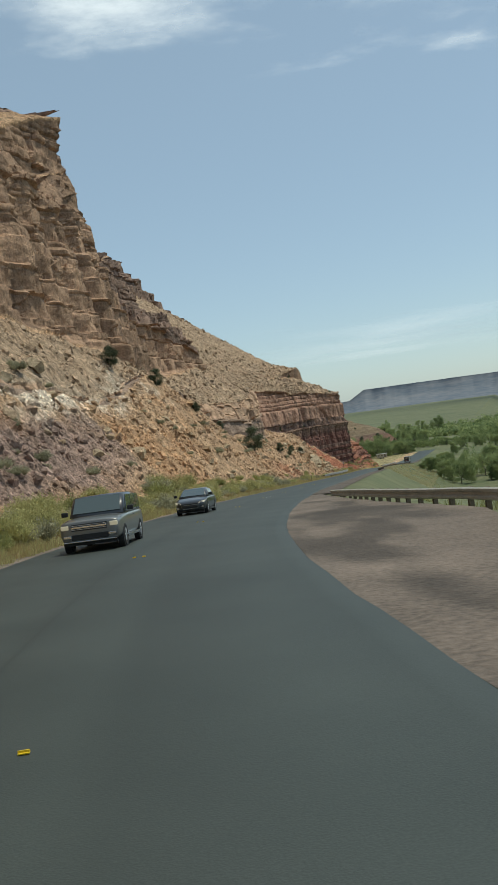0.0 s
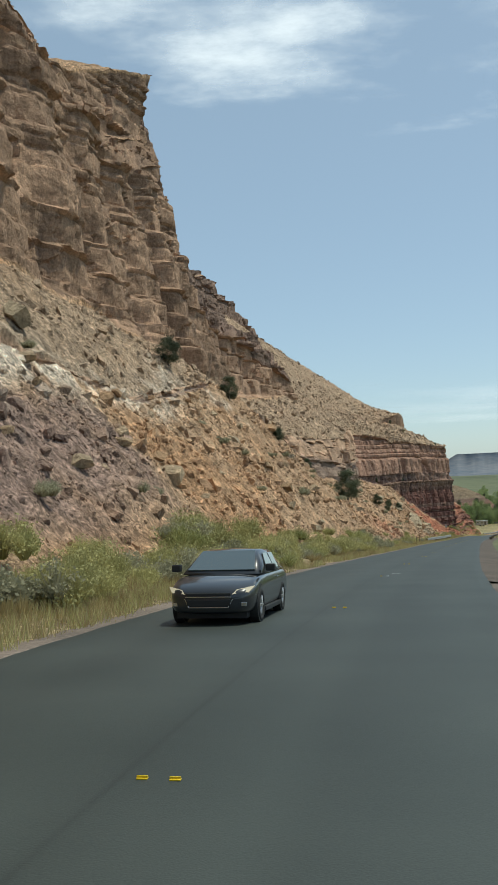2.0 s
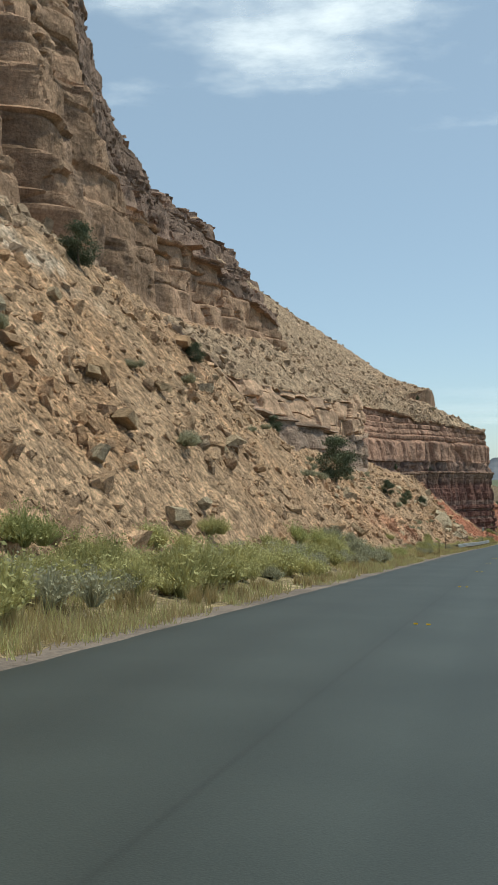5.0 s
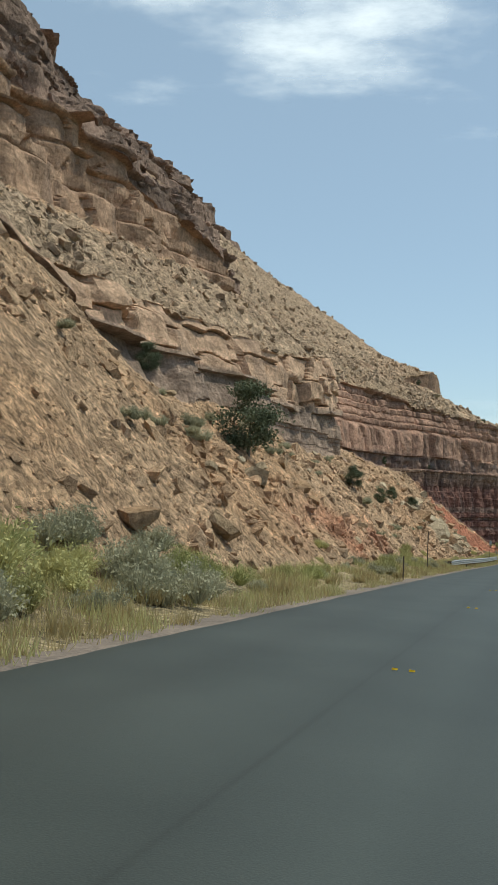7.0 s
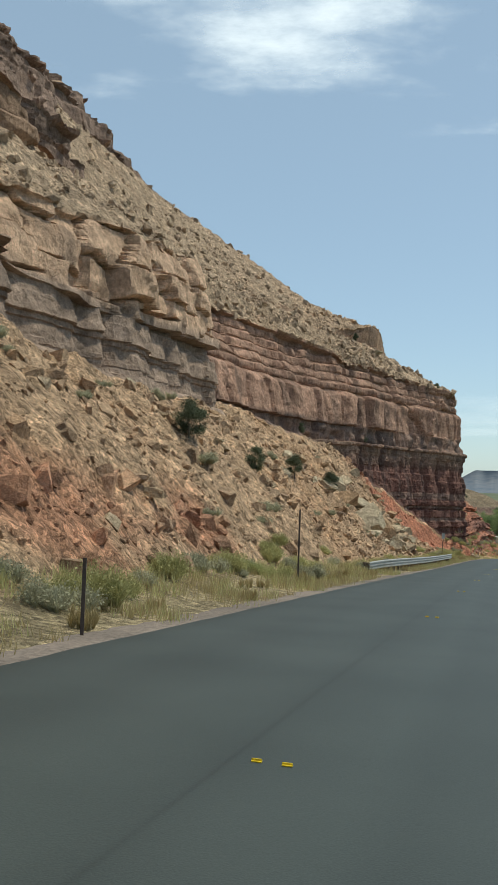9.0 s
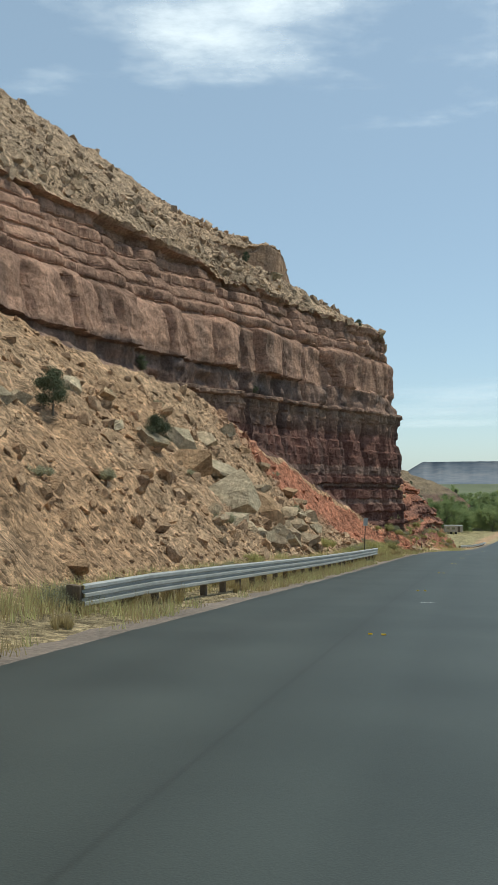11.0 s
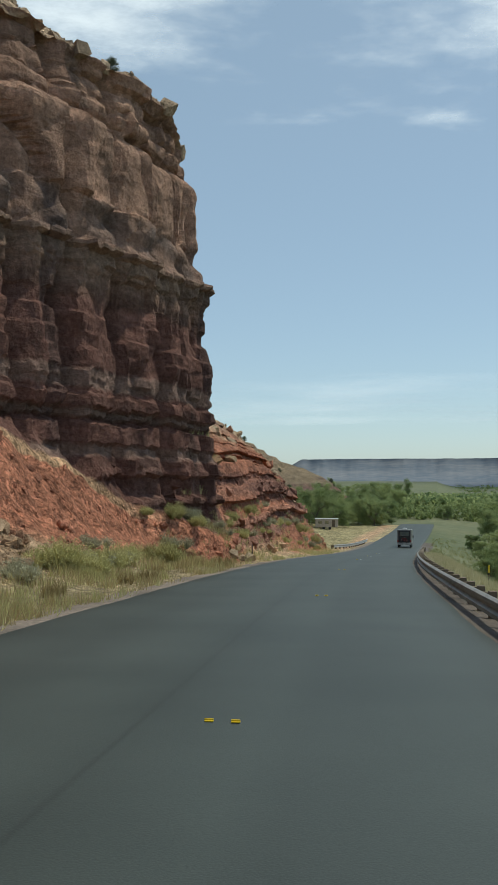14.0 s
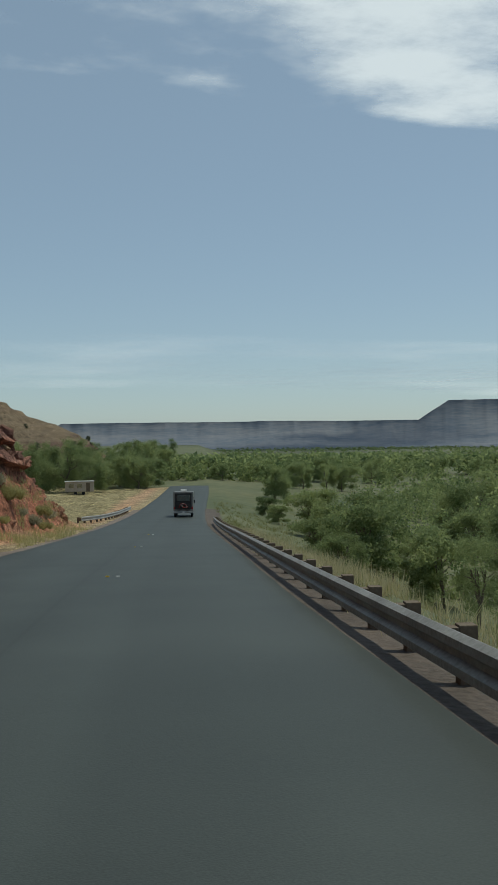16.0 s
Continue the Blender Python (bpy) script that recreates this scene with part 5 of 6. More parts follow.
# ---- gravel beside the asphalt ----
def pullout():
    s = np.arange(-30, 66, 0.8)
    edge = np.interp(s, [-30, 19, 23.5, 28, 38, 47, 56, 62, 66], [6.4, 6.4, 7.6, 8.2, 6.8, 5.5, 4.2, 3.4, 2.8])
    rows, damp = [], []
    for f in np.linspace(0, 1, 18):
        u = -(2.2 + (edge - 2.2) * f)
        x, y = spot(s, u + 0.05 * fbm(s / 1.2, f * 5 + 0 * s, 0, 3, 301))
        z = road_z(s) - 0.03 - 0.06 * f + 0.05 * fbm(s / 1.5, u / 1.5, 0, 4, 303)
        rows.append(np.stack([x, y, z], 1))
        mix = 0.6 * smooth(16, 22, s) * (1 - smooth(36, 46, s)) * (1 - np.abs(2 * f - 0.75) ** 2) + 0.9 * fbm(s / 5, u / 1.6, 0, 4, 305)
        damp.append(1.08 - 0.6 * smooth(0.05, 0.4, mix))
    v, damp = np.stack(rows, 1), np.stack(damp, 1)
    me = mesh_of("gravel_pullout", v.reshape(-1, 3), grid_faces(len(s), 18)[:, ::-1], [M_GRAVEL], np.repeat(damp.ravel()[:, None], 3, 1), soft=True)
    tagged(new("gravel_pullout", me), "pinkish gravel pullout with dark damp stains", "gravel", kind="structure")


pullout()


def shoulder(name, s0, s1, u0, u1, seed, left):
    s = np.arange(s0, s1, 0.4)
    rows = []
    for f in (0, 0.1, 0.22, 0.4, 0.6, 0.8, 1.0):
        u = u0 + (u1 - u0) * f + 0.10 * fbm(s / 1.3, 0 * s + f * 3, 0, 3, seed) * (1 if f > 0 else 0.6)
        x, y = spot(s, u)
        z = road_z(s) + (-0.004 if f == 0 else 0.014) - (0.06 if left else 0.16) * f + 0.03 * smooth(0, 0.3, f) * fbm(s / 0.7, u / 0.4, 0, 3, seed + 1)
        rows.append(np.stack([x, y, z], 1))
    v = np.stack(rows, 1)
    f = grid_faces(len(s), 7)
    me = mesh_of(name, v.reshape(-1, 3), f if left else f[:, ::-1], [M_GRAVEL], np.full((7 * len(s), 3), 1.3 if left else 0.7), soft=True)
    tagged(new(name, me), "narrow strip of loose gravel beside the asphalt", "gravel", kind="structure")


shoulder("gravel_shoulder", 10, 400, 6.02, 7.0, 311, True)
shoulder("gravel_shoulder", 66, 400, -2.1, -3.9, 313, False)


def paint_mark(s, u):
    """A sprayed survey mark on the asphalt: a ring beside a stroke with a foot."""
    bm = bmesh.new()
    n = 16
    rings = [[bm.verts.new((math.cos(6.2832 * i / n) * r, 1.6 * math.sin(6.2832 * i / n) * r, 0.0)) for i in range(n)] for r in (0.075, 0.11)]
    for i in range(n):
        bm.faces.new((rings[0][i], rings[0][(i + 1) % n], rings[1][(i + 1) % n], rings[1][i])[::-1])
    for x0, x1, y0, y1 in ((0.17, 0.52, -0.03, 0.03), (0.33, 0.37, 0.03, 0.22)):
        bm.faces.new([bm.verts.new(p) for p in ((x0, y0, 0), (x1, y0, 0), (x1, y1, 0), (x0, y1, 0))])
    x, y = spot(s, u)
    ob = part("road_mark", bm, M_WHITE)
    ob.matrix_world = Matrix.LocRotScale((float(x), float(y), float(road_z(s)) + 0.044), Euler((0, 0, -math.atan(float(line(s)[2])))), (0.62, 0.5, 1))
    return tagged(ob, "white sprayed survey mark on the fresh asphalt", "road mark")


paint_mark(216.6, 1.1)
paint_mark(71.8, 1.50)

# ---- valley: trees, buildings ----
TREES = [big_tree(1.0 * h, 400 + k, lab, leafs=n) for k, (h, n, lab) in enumerate((
    (9.5, 15000, "broad green cottonwood in the valley"), (8.0, 13000, "rounded green cottonwood in the valley"),
    (11.0, 16000, "tall green cottonwood with a ragged crown"), (6.5, 11000, "young bright green tree on the bank")))]
r_ = np.random.default_rng(71)
TREE_AT = []
# young trees on the bank behind the rail, then the belt along the foot of the slope
for s_, u_, k_, z_ in ((345, -12.0, 3, 0.85), (338, -9.5, 3, 0.4), (352, -10.0, 3, 0.5), (329, -17.5, 3, 0.55), (326, -21, 0, 0.85), (316, -24, 0, 0.8), (334, -24, 1, 0.9), (343, -17, 3, 0.8), (352, -25, 2, 0.75), (340, -32, 0, 0.8), (322, -34, 1, 0.75), (330, -40, 2, 0.7), (360, -14, 3, 0.8), (372, -18, 1, 0.8), (386, -14, 3, 0.9), (312, -42, 0, 0.7), (350, -44, 2, 0.75)):
    TREE_AT.append((s_, u_, k_, z_))
for k_ in range(14):
    s_ = 320 + 150 * r_.random()
    TREE_AT.append((s_, -(9.2 + 12 * r_.random()), 3, 0.25 + 0.25 * r_.random()))
for k_ in range(16):
    s_ = 335 + 150 * r_.random()
    TREE_AT.append((s_, -(14 + 46 * r_.random() ** 1.3), int(r_.integers(4)), 0.45 + 0.4 * r_.random()))
for k_ in range(110):
    s_ = 322 + 330 * r_.random() ** 1.2
    TREE_AT.append((s_, -(19 + 30 * r_.random() + (s_ - 300) * 0.95 * r_.random()), int(r_.integers(4)), 0.75 + 0.45 * r_.random()))
for k_ in range(45):
    s_ = 120 + 240 * r_.random()
    TREE_AT.append((s_, -(66 + 150 * r_.random()), int(r_.integers(4)), 0.75 + 0.4 * r_.random()))
for k_ in range(34):
    TREE_AT.append((454 + 40 * r_.random(), 10 + 34 * r_.random(), int(r_.integers(4)), 0.7 + 0.3 * r_.random()))
for k_ in range(60):
    TREE_AT.append((486 + 330 * r_.random(), -11 + 110 * (r_.random() - 0.3) * (1 if r_.random() > 0.2 else 2), int(r_.integers(4)), 0.8 + 0.4 * r_.random()))
TREE_AT = [t for t in TREE_AT if not -5 < t[1] < 10]
TREE_AT = [t for k, t in enumerate(TREE_AT) if k < 17 or t[1] > 0 or float(fbm(t[0] / 26, t[1] / 26, 0, 2, 211)) > 0.02]
seen_ = set()
for s_, u_, k_, z_ in TREE_AT:
    at_ = on_hill(s_, u_, 0.1) if (u_ > 6 and s_ < 472) else on_ground(s_, u_, 0.1)
    if u_ < 0 and s_ > 300:
        z_ = min(z_, max(2.2, -19.9 - 0.007 * abs(s_ - 288) - 2.2 * r_.random() - at_.z) / (9.5, 8.0, 11.0, 6.5)[k_])
    put(TREES[k_], at_, z_, r_.random() * 6.3, k_ not in seen_)
    seen_.add(k_)


def groves():
    """Uncounted trees of the middle distance: one mesh of leaf clumps."""
    r = np.random.default_rng(95)
    P = []
    for n, s0, s1, a0, a1 in ((330, 360, 640, 50, 300), (60, 345, 520, 22, 60), (420, 60, 420, 95, 430), (260, 640, 900, 14, 420), (60, 480, 620, 14, 60), (110, 490, 660, -40, 60), (24, 400, 560, 14, 40), (60, 483, 530, -14, 16), (40, 420, 482, 9, 15)):
        s, u = s0 + (s1 - s0) * r.random(n), -(a0 + (a1 - a0) * r.random(n) ** 1.3)
        keep = fbm(s / 38, u / 38, 0, 3, 97) > 0.0
        P.append(np.stack([s[keep], u[keep]], 1))
    s, u = np.concatenate(P)[:, 0], np.concatenate(P)[:, 1]
    x, y = spot(s, u)
    z = ground_z(s, u)
    V, F, base = [], [], 0
    for a, b, c in zip(x, y, z):
        h = tall = 4.5 + 5.5 * r.random()
        m = 16
        ang, t = r.random(m) * 6.3, r.random(m)
        rad = h * (0.44 * np.sqrt(1 - 0.8 * t * t)) * np.sqrt(r.random(m))
        cen = np.stack([rad * np.cos(ang), rad * np.sin(ang), h * (0.10 + 0.84 * t)], 1)
        h = h if b < 290 else min(h, max(2.4, -20.4 - 0.006 * math.hypot(a - 40, b - 290) - 3.0 * r.random() - c))
        cen[:, 2] *= h / tall
        near = math.hypot(a - 40, b - 290) < 140
        v, f = leaves(cen, 900 if near else 380, 0.16 if near else 0.30, r, h * 0.085)
        V.append(v + (a, b, c))
        F.append(f + base)
        base += len(v)
    me = mesh_of("groves", np.concatenate(V), np.concatenate(F), [M_GROVE])
    tagged(new("groves", me), "dense green cottonwood and willow groves below the road", "woods", kind="stuff")


groves()


def far_woods():
    """Uncounted distant trees: one mesh of leaf clumps."""
    r = np.random.default_rng(91)
    n = 8500
    az = radians(1) + radians(56) * r.random(n)
    d = 480 + 3100 * r.random(n) ** 1.4
    x, y = 30 + d * np.sin(az), 150 + d * np.cos(az)
    keep = fbm(x / 160, y / 160, 0, 3, 93) > -0.12
    x, y, d = x[keep], y[keep], d[keep]
    V, F, base = [], [], 0
    for a, b, dd in zip(x, y, d):
        h = 4.5 + 4 * r.random()
        c = np.stack([r.normal(size=7) * h * 0.28, r.normal(size=7) * h * 0.28, h * (0.25 + 0.6 * r.random(7))], 1)
        v, f = leaves(c, 70, 1.0, r, h * 0.14)
        V.append(v + (a, b, VALLEY + float(drop(a, b)) + 0.3))
        F.append(f + base)
        base += len(v)
    me = mesh_of("far_woods", np.concatenate(V), np.concatenate(F), [M_GROVE])
    tagged(new("far_woods", me), "green cottonwood groves across the valley floor", "woods", kind="stuff")


far_woods()


def low_house(x, y, turn, lx, ly, h, label):
    root = new("house")
    part("wall", box(bmesh.new(), -lx / 2, lx / 2, -ly / 2, ly / 2, -1, h, 0.02), M_PLASTER, root)
    bm = bmesh.new()
    for sgn in (-1, 1):
        vs = [bm.verts.new(p) for p in ((-lx / 2 - 0.4, sgn * (ly / 2 + 0.5), h - 0.05), (lx / 2 + 0.4, sgn * (ly / 2 + 0.5), h - 0.05), (lx / 2 + 0.4, 0, h + 1.1), (-lx / 2 - 0.4, 0, h + 1.1))]
        up = [bm.verts.new(v.co + Vector((0, 0, 0.12))) for v in vs]
        for q in ((vs[3], vs[2], vs[1], vs[0]), (up[0], up[1], up[2], up[3]), (vs[0], vs[1], up[1], up[0]), (vs[1], vs[2], up[2], up[1]), (vs[2], vs[3], up[3], up[2]), (vs[3], vs[0], up[0], up[3])):
            bm.faces.new(q)
    part("roof", bm, M_ROOF, root, "pale metal roof")
    for k in range(4):
        cx = -lx / 2 + lx * (k + 0.5) / 4
        part("window" if k != 1 else "door", box(bmesh.new(), cx - 0.6, cx + 0.6, -ly / 2 - 0.03, -ly / 2 + 0.02, 0.9 if k != 1 else 0.0, 2.0), M_GLASS if k != 1 else M_POST, root)
    root.matrix_world = Matrix.LocRotScale((x, y, VALLEY + float(drop(x, y)) + 0.8), Euler((0, 0, turn)), None)
    return tagged(root, label, "house", "houses in the valley")


low_house(205, 760, -0.3, 14, 8, 2.8, "low pale house with a metal roof in the valley")
low_house(232, 790, -0.2, 16, 9, 3.0, "long low pale house among the trees")
low_house(420, 1000, -0.4, 18, 9, 3.0, "distant low white house among the trees")
low_house(128, 900, -0.1, 16, 8, 3.0, "distant pale farm building across the valley")


def trailer(s, u):
    root = new("trailer")
    part("body", box(bmesh.new(), -2.6, 2.6, -1.1, 1.1, 0.55, 2.4, 0.12), M_PLASTER, root)
    part("roof", box(bmesh.new(), -2.7, 2.7, -1.2, 1.2, 2.4, 2.52, 0.03), M_ROOF, root)
    for k in (-1.5, 0.0):
        part("window", box(bmesh.new(), k - 0.45, k + 0.45, -1.12, -1.09, 1.3, 2.0), M_GLASS, root)
    part("door", box(bmesh.new(), 1.2, 1.9, -1.125, -1.09, 0.6, 2.2), M_POST, root)
    for k in (-0.7, 0.7):
        bm = tube(bmesh.new(), (k, -1.05, 0.33), (k, -0.8, 0.33), 0.33, n=14)
        part("wheel", bm, M_TYRE, root)
    root.matrix_world = Matrix.LocRotScale(on_hill(s, u), Euler((0, 0, -0.15)), None)
    return tagged(root, "old pale trailer parked below the trees", "trailer")


trailer(449, 21.5)


# ---- clouds: thin sheets high over the valley ----
def cloud_sheet(name, x0, x1, y0, y1, z, scale, cut, strength, seed, label, far=0.1):
    m, n, l, b = material(name, 1.0)
    geo, no, mp = n.new("ShaderNodeNewGeometry"), n.new("ShaderNodeTexNoise"), n.new("ShaderNodeMapping")
    mp.inputs["Location"].default_value = (seed, seed * 2, 0)
    mp.inputs["Scale"].default_value = scale
    l.new(geo.outputs["Position"], mp.inputs["Vector"])
    l.new(mp.outputs[0], no.inputs["Vector"])
    no.inputs["Scale"].default_value, no.inputs["Detail"].default_value, no.inputs["Roughness"].default_value = 1.0, 9, 0.6
    at = n.new("ShaderNodeVertexColor")
    at.layer_name = "rock"
    sep = n.new("ShaderNodeSeparateColor")
    l.new(at.outputs[0], sep.inputs[0])
    ad = n.new("ShaderNodeMath")
    ad.operation = "ADD"
    l.new(no.outputs[0], ad.inputs[0])
    l.new(sep.outputs[0], ad.inputs[1])
    mr = n.new("ShaderNodeMapRange")
    mr.interpolation_type = "SMOOTHSTEP"
    mr.inputs[1].default_value, mr.inputs[2].default_value, mr.inputs[3].default_value, mr.inputs[4].default_value = cut, cut + 0.55, 0.0, strength
    l.new(ad.outputs[0], mr.inputs[0])
    tl, tp, mix = n.new("ShaderNodeBsdfTranslucent"), n.new("ShaderNodeBsdfTransparent"), n.new("ShaderNodeMixShader")
    tl.inputs[0].default_value = (0.84, 0.86, 0.89, 1)
    l.new(mr.outputs[0], mix.inputs[0])
    l.new(tp.outputs[0], mix.inputs[1])
    l.new(tl.outputs[0], mix.inputs[2])
    l.new(mix.outputs[0], n["Material Output"].inputs[0])
    gx, gy = np.linspace(x0, x1, 60), np.linspace(y0, y1, 60)
    X, Y = np.meshgrid(gx, gy, indexing="ij")
    amount = 0 * X
    for cx, cy, rx, ry, a in CLOUDS:
        amount = np.maximum(amount, a * np.exp(-(((X - cx) / rx) ** 2 + ((Y - cy) / ry) ** 2)))
    edge = smooth(0, 0.12, (X - x0) / (x1 - x0)) * smooth(0, 0.12, (x1 - X) / (x1 - x0)) * smooth(0, 0.1, (Y - y0) / (y1 - y0)) * smooth(0, far, (y1 - Y) / (y1 - y0))
    col = np.repeat((amount * edge - 0.6 * (1 - edge)).ravel()[:, None], 3, 1)
    me = mesh_of(name, np.stack([X.ravel(), Y.ravel(), 0 * X.ravel() + z], 1), grid_faces(60, 60), [m], col, soft=True)
    tagged(new(name, me), label, "cloud", kind="structure")


CLOUDS = [(-260, 3050, 480, 380, 0.44), (-700, 2750, 300, 240, 0.26), (1500, 2950, 650, 620, 0.62), (2050, 3000, 500, 600, 0.5), (1800, 3500, 420, 380, 0.55), (1050, 2350, 400, 260, 0.20), (1150, 3900, 300, 160, 0.22), (2250, 3750, 520, 420, 0.60)]
cloud_sheet("cloud", -2200, 3300, 1500, 4300, 1500, (1 / 520, 1 / 420, 1), 0.56, 0.85, 3.1, "soft white broken cloud high in the sky")


CLOUDS = [(-800, 4300, 1700, 700, 0.30), (900, 4400, 1700, 600, 0.32), (2700, 3900, 1500, 900, 0.32)]
cloud_sheet("haze_cloud", -3200, 4400, 1700, 4750, 190, (1 / 700, 1 / 900, 1), 0.42, 0.6, 7.7, "thin white haze low over the horizon", 0.5)


gnarled = big_tree(5.4, 481, "gnarled grey tree with a bare lower trunk on the bank", leafs=7000, leaf=0.055, wide=0.55)
gnarled.matrix_world = Matrix.Translation(on_ground(337.0, -17.2, 0.1))

# ---- vehicles ----
def loft(sections, closed=True):
    """A body of half sections (x, [(y, z), ...]) mirrored on y = 0; the sections run along x."""
    bm = bmesh.new()
    rings = []
    for x, half in sections:
        pts = [(x, y, z) for y, z in half] + [(x, -y, z) for y, z in reversed(half) if abs(y) > 1e-6]
        rings.append([bm.verts.new(p) for p in pts])
    n = len(rings[0])
    for a, b in zip(rings, rings[1:]):
        for i in range(n):
            bm.faces.new((a[i], b[i], b[(i + 1) % n], a[(i + 1) % n]))
    if closed:
        bm.faces.new(rings[0][::-1])
        bm.faces.new(rings[-1])
    return bm


def panel(corners, thick=0.012):
    """A thin sheet through four corners, pushed out along its normal."""
    c = [Vector(p) for p in corners]
    nrm = (c[1] - c[0]).cross(c[3] - c[0]).normalized() * thick
    bm = bmesh.new()
    a, b = [bm.verts.new(p - nrm * 0.2) for p in c], [bm.verts.new(p + nrm) for p in c]
    bm.faces.new(a[::-1])
    bm.faces.new(b)
    for i in range(4):
        bm.faces.new((a[i], a[(i + 1) % 4], b[(i + 1) % 4], b[i]))
    return bm


def wheel(root, x, y, r, w=0.22):
    side = 1 if y > 0 else -1
    bm = bmesh.new()
    prof = [(r * 0.64, -w / 2), (r * 0.93, -w / 2), (r, -w * 0.36), (r, w * 0.36), (r * 0.93, w / 2), (r * 0.64, w / 2)]
    n = 24
    vs = [[bm.verts.new((math.cos(6.2832 * i / n) * q, p, math.sin(6.2832 * i / n) * q)) for q, p in prof] for i in range(n)]
    for i in range(n):
        for j in range(len(prof)):
            bm.faces.new((vs[i][j], vs[(i + 1) % n][j], vs[(i + 1) % n][(j + 1) % len(prof)], vs[i][(j + 1) % len(prof)]))
    hub = new("wheel")
    hub.parent = root
    hub.matrix_local = Matrix.Translation((x, y, r))
    part("tyre", bm, M_TYRE, hub, soft=True)
    bm = bmesh.new()
    for k in range(6):
        a = k * 1.0472
        tube(bm, (0, side * w * 0.40, 0), (math.cos(a) * r * 0.62, side * w * 0.34, math.sin(a) * r * 0.62), 0.05, 0.035, 6)
    tube(bm, (0, -side * w * 0.1, 0), (0, side * w * 0.22, 0), r * 0.64, n=20)
    part("rim", bm, M_RIM, hub, "spoked alloy rim")


def car(name, paint, length, width, dims, label, boxy):
    """A car whose front looks to -x. dims: heights of sill, bonnet front, bonnet back, roof; x of windscreen foot, roof front, roof back, tail glass foot."""
    sill, bon0, bon1, roof, wx, rx, bx, tx = dims
    root = new(name)
    w = width / 2
    belt = bon1 + 0.02

    def sec(x, z_top, ww, z_low=None):
        lo = sill if z_low is None else z_low
        return (x, [(0, lo), (ww * 0.86, lo), (ww * 0.97, lo + 0.10), (ww, lo + 0.32), (ww * 0.985, z_top - 0.10), (ww * 0.93, z_top - 0.015), (ww * 0.5, z_top + 0.012), (0, z_top + 0.018)])

    nose = [sec(0.0, bon0 - 0.05, w * 0.88, sill + 0.06), sec(0.05, bon0 - 0.01, w * 0.95, sill + 0.02), sec(0.22, bon0 + 0.015, w * 0.985)] if boxy else [sec(0.0, bon0 - 0.20, w * 0.66, sill + 0.06), sec(0.10, bon0 - 0.09, w * 0.84, sill + 0.02), sec(0.34, bon0, w * 0.96)]
    body = loft(nose + [sec(0.7, bon0 + (bon1 - bon0) * 0.55, w), sec(wx, bon1, w), sec((wx + tx) / 2, belt, w), sec(tx, belt, w), sec(length - 0.12, belt - (0.0 if boxy else 0.03), w * 0.97), sec(length, belt - 0.12, w * 0.90, sill + 0.12)])
    b = part("body", body, paint, root, soft=True)
    b.modifiers.new("round", "SUBSURF").render_levels = 2
    tw = w * (0.86 if boxy else 0.74)

    def top(x, z, ww):
        return (x, [(0, belt - 0.03), (w * 0.94, belt - 0.03), ((w * 0.94 + ww) / 2, (belt + z) / 2), (ww, z - 0.05), (ww * 0.9, z), (0, z + 0.02)])

    cab = loft([(wx, [(0, belt - 0.04), (w * 0.9, belt - 0.04), (w * 0.9, belt - 0.02), (w * 0.88, belt - 0.01), (w * 0.8, belt), (0, belt)]), top(rx, roof - 0.03, tw), top((rx + bx) / 2, roof, tw), top(bx, roof - 0.02, tw), (tx, [(0, belt - 0.04), (w * 0.9, belt - 0.04), (w * 0.9, belt - 0.02), (w * 0.88, belt - 0.01), (w * 0.8, belt), (0, belt)])])
    part("cabin", cab, paint if not boxy else M_NIGHT, root, soft=True)
    rise = (roof - 0.03 - belt) / (rx - wx)
    part("windscreen", panel([(wx + 0.05, -w * 0.80, belt + 0.05 * rise + 0.02), (rx - 0.05, -tw * 0.88, roof - 0.01 - 0.05 * rise), (rx - 0.05, tw * 0.88, roof - 0.01 - 0.05 * rise), (wx + 0.05, w * 0.80, belt + 0.05 * rise + 0.02)], 0.02), M_SCREEN, root, "reflecting windscreen")
    part("rear_window", panel([(tx - 0.05, w * 0.78, belt + 0.05), (bx + 0.03, tw * 0.84, roof - 0.10), (bx + 0.03, -tw * 0.84, roof - 0.10), (tx - 0.05, -w * 0.78, belt + 0.05)], 0.02), M_GLASS, root)
    span = bx - rx - 0.1
    for sd in (-1, 1):
        for k in range(3 if boxy else 2):
            n = 3 if boxy else 2
            x0, x1 = rx + 0.10 + span * k / n, rx + 0.04 + span * (k + 1) / n
            lo0 = x0 - (0.28 if k == 0 else 0.0)
            q = [(lo0, sd * w * 0.945, belt + 0.04), (x1, sd * w * 0.945, belt + 0.04), (x1, sd * (tw + 0.025), roof - 0.09), (x0 + 0.05, sd * (tw + 0.025), roof - 0.09)]
            part("side_window", panel(q if sd < 0 else q[::-1], 0.014), M_GLASS, root)
        if boxy:
            part("headlight", box(bmesh.new(), -0.005, 0.16, min(sd * w * 0.66, sd * w * 0.92), max(sd * w * 0.66, sd * w * 0.92), bon0 - 0.245, bon0 - 0.105, 0.03), M_LENS, root, "lit headlight")
        else:
            q = [(0.05, sd * w * 0.52, bon0 - 0.215), (0.20, sd * w * 0.86, bon0 - 0.185), (0.34, sd * w * 0.965, bon0 - 0.07), (0.14, sd * w * 0.60, bon0 - 0.135)]
            part("headlight", panel(q if sd < 0 else q[::-1], 0.05), M_LENS, root, "swept-back headlight")
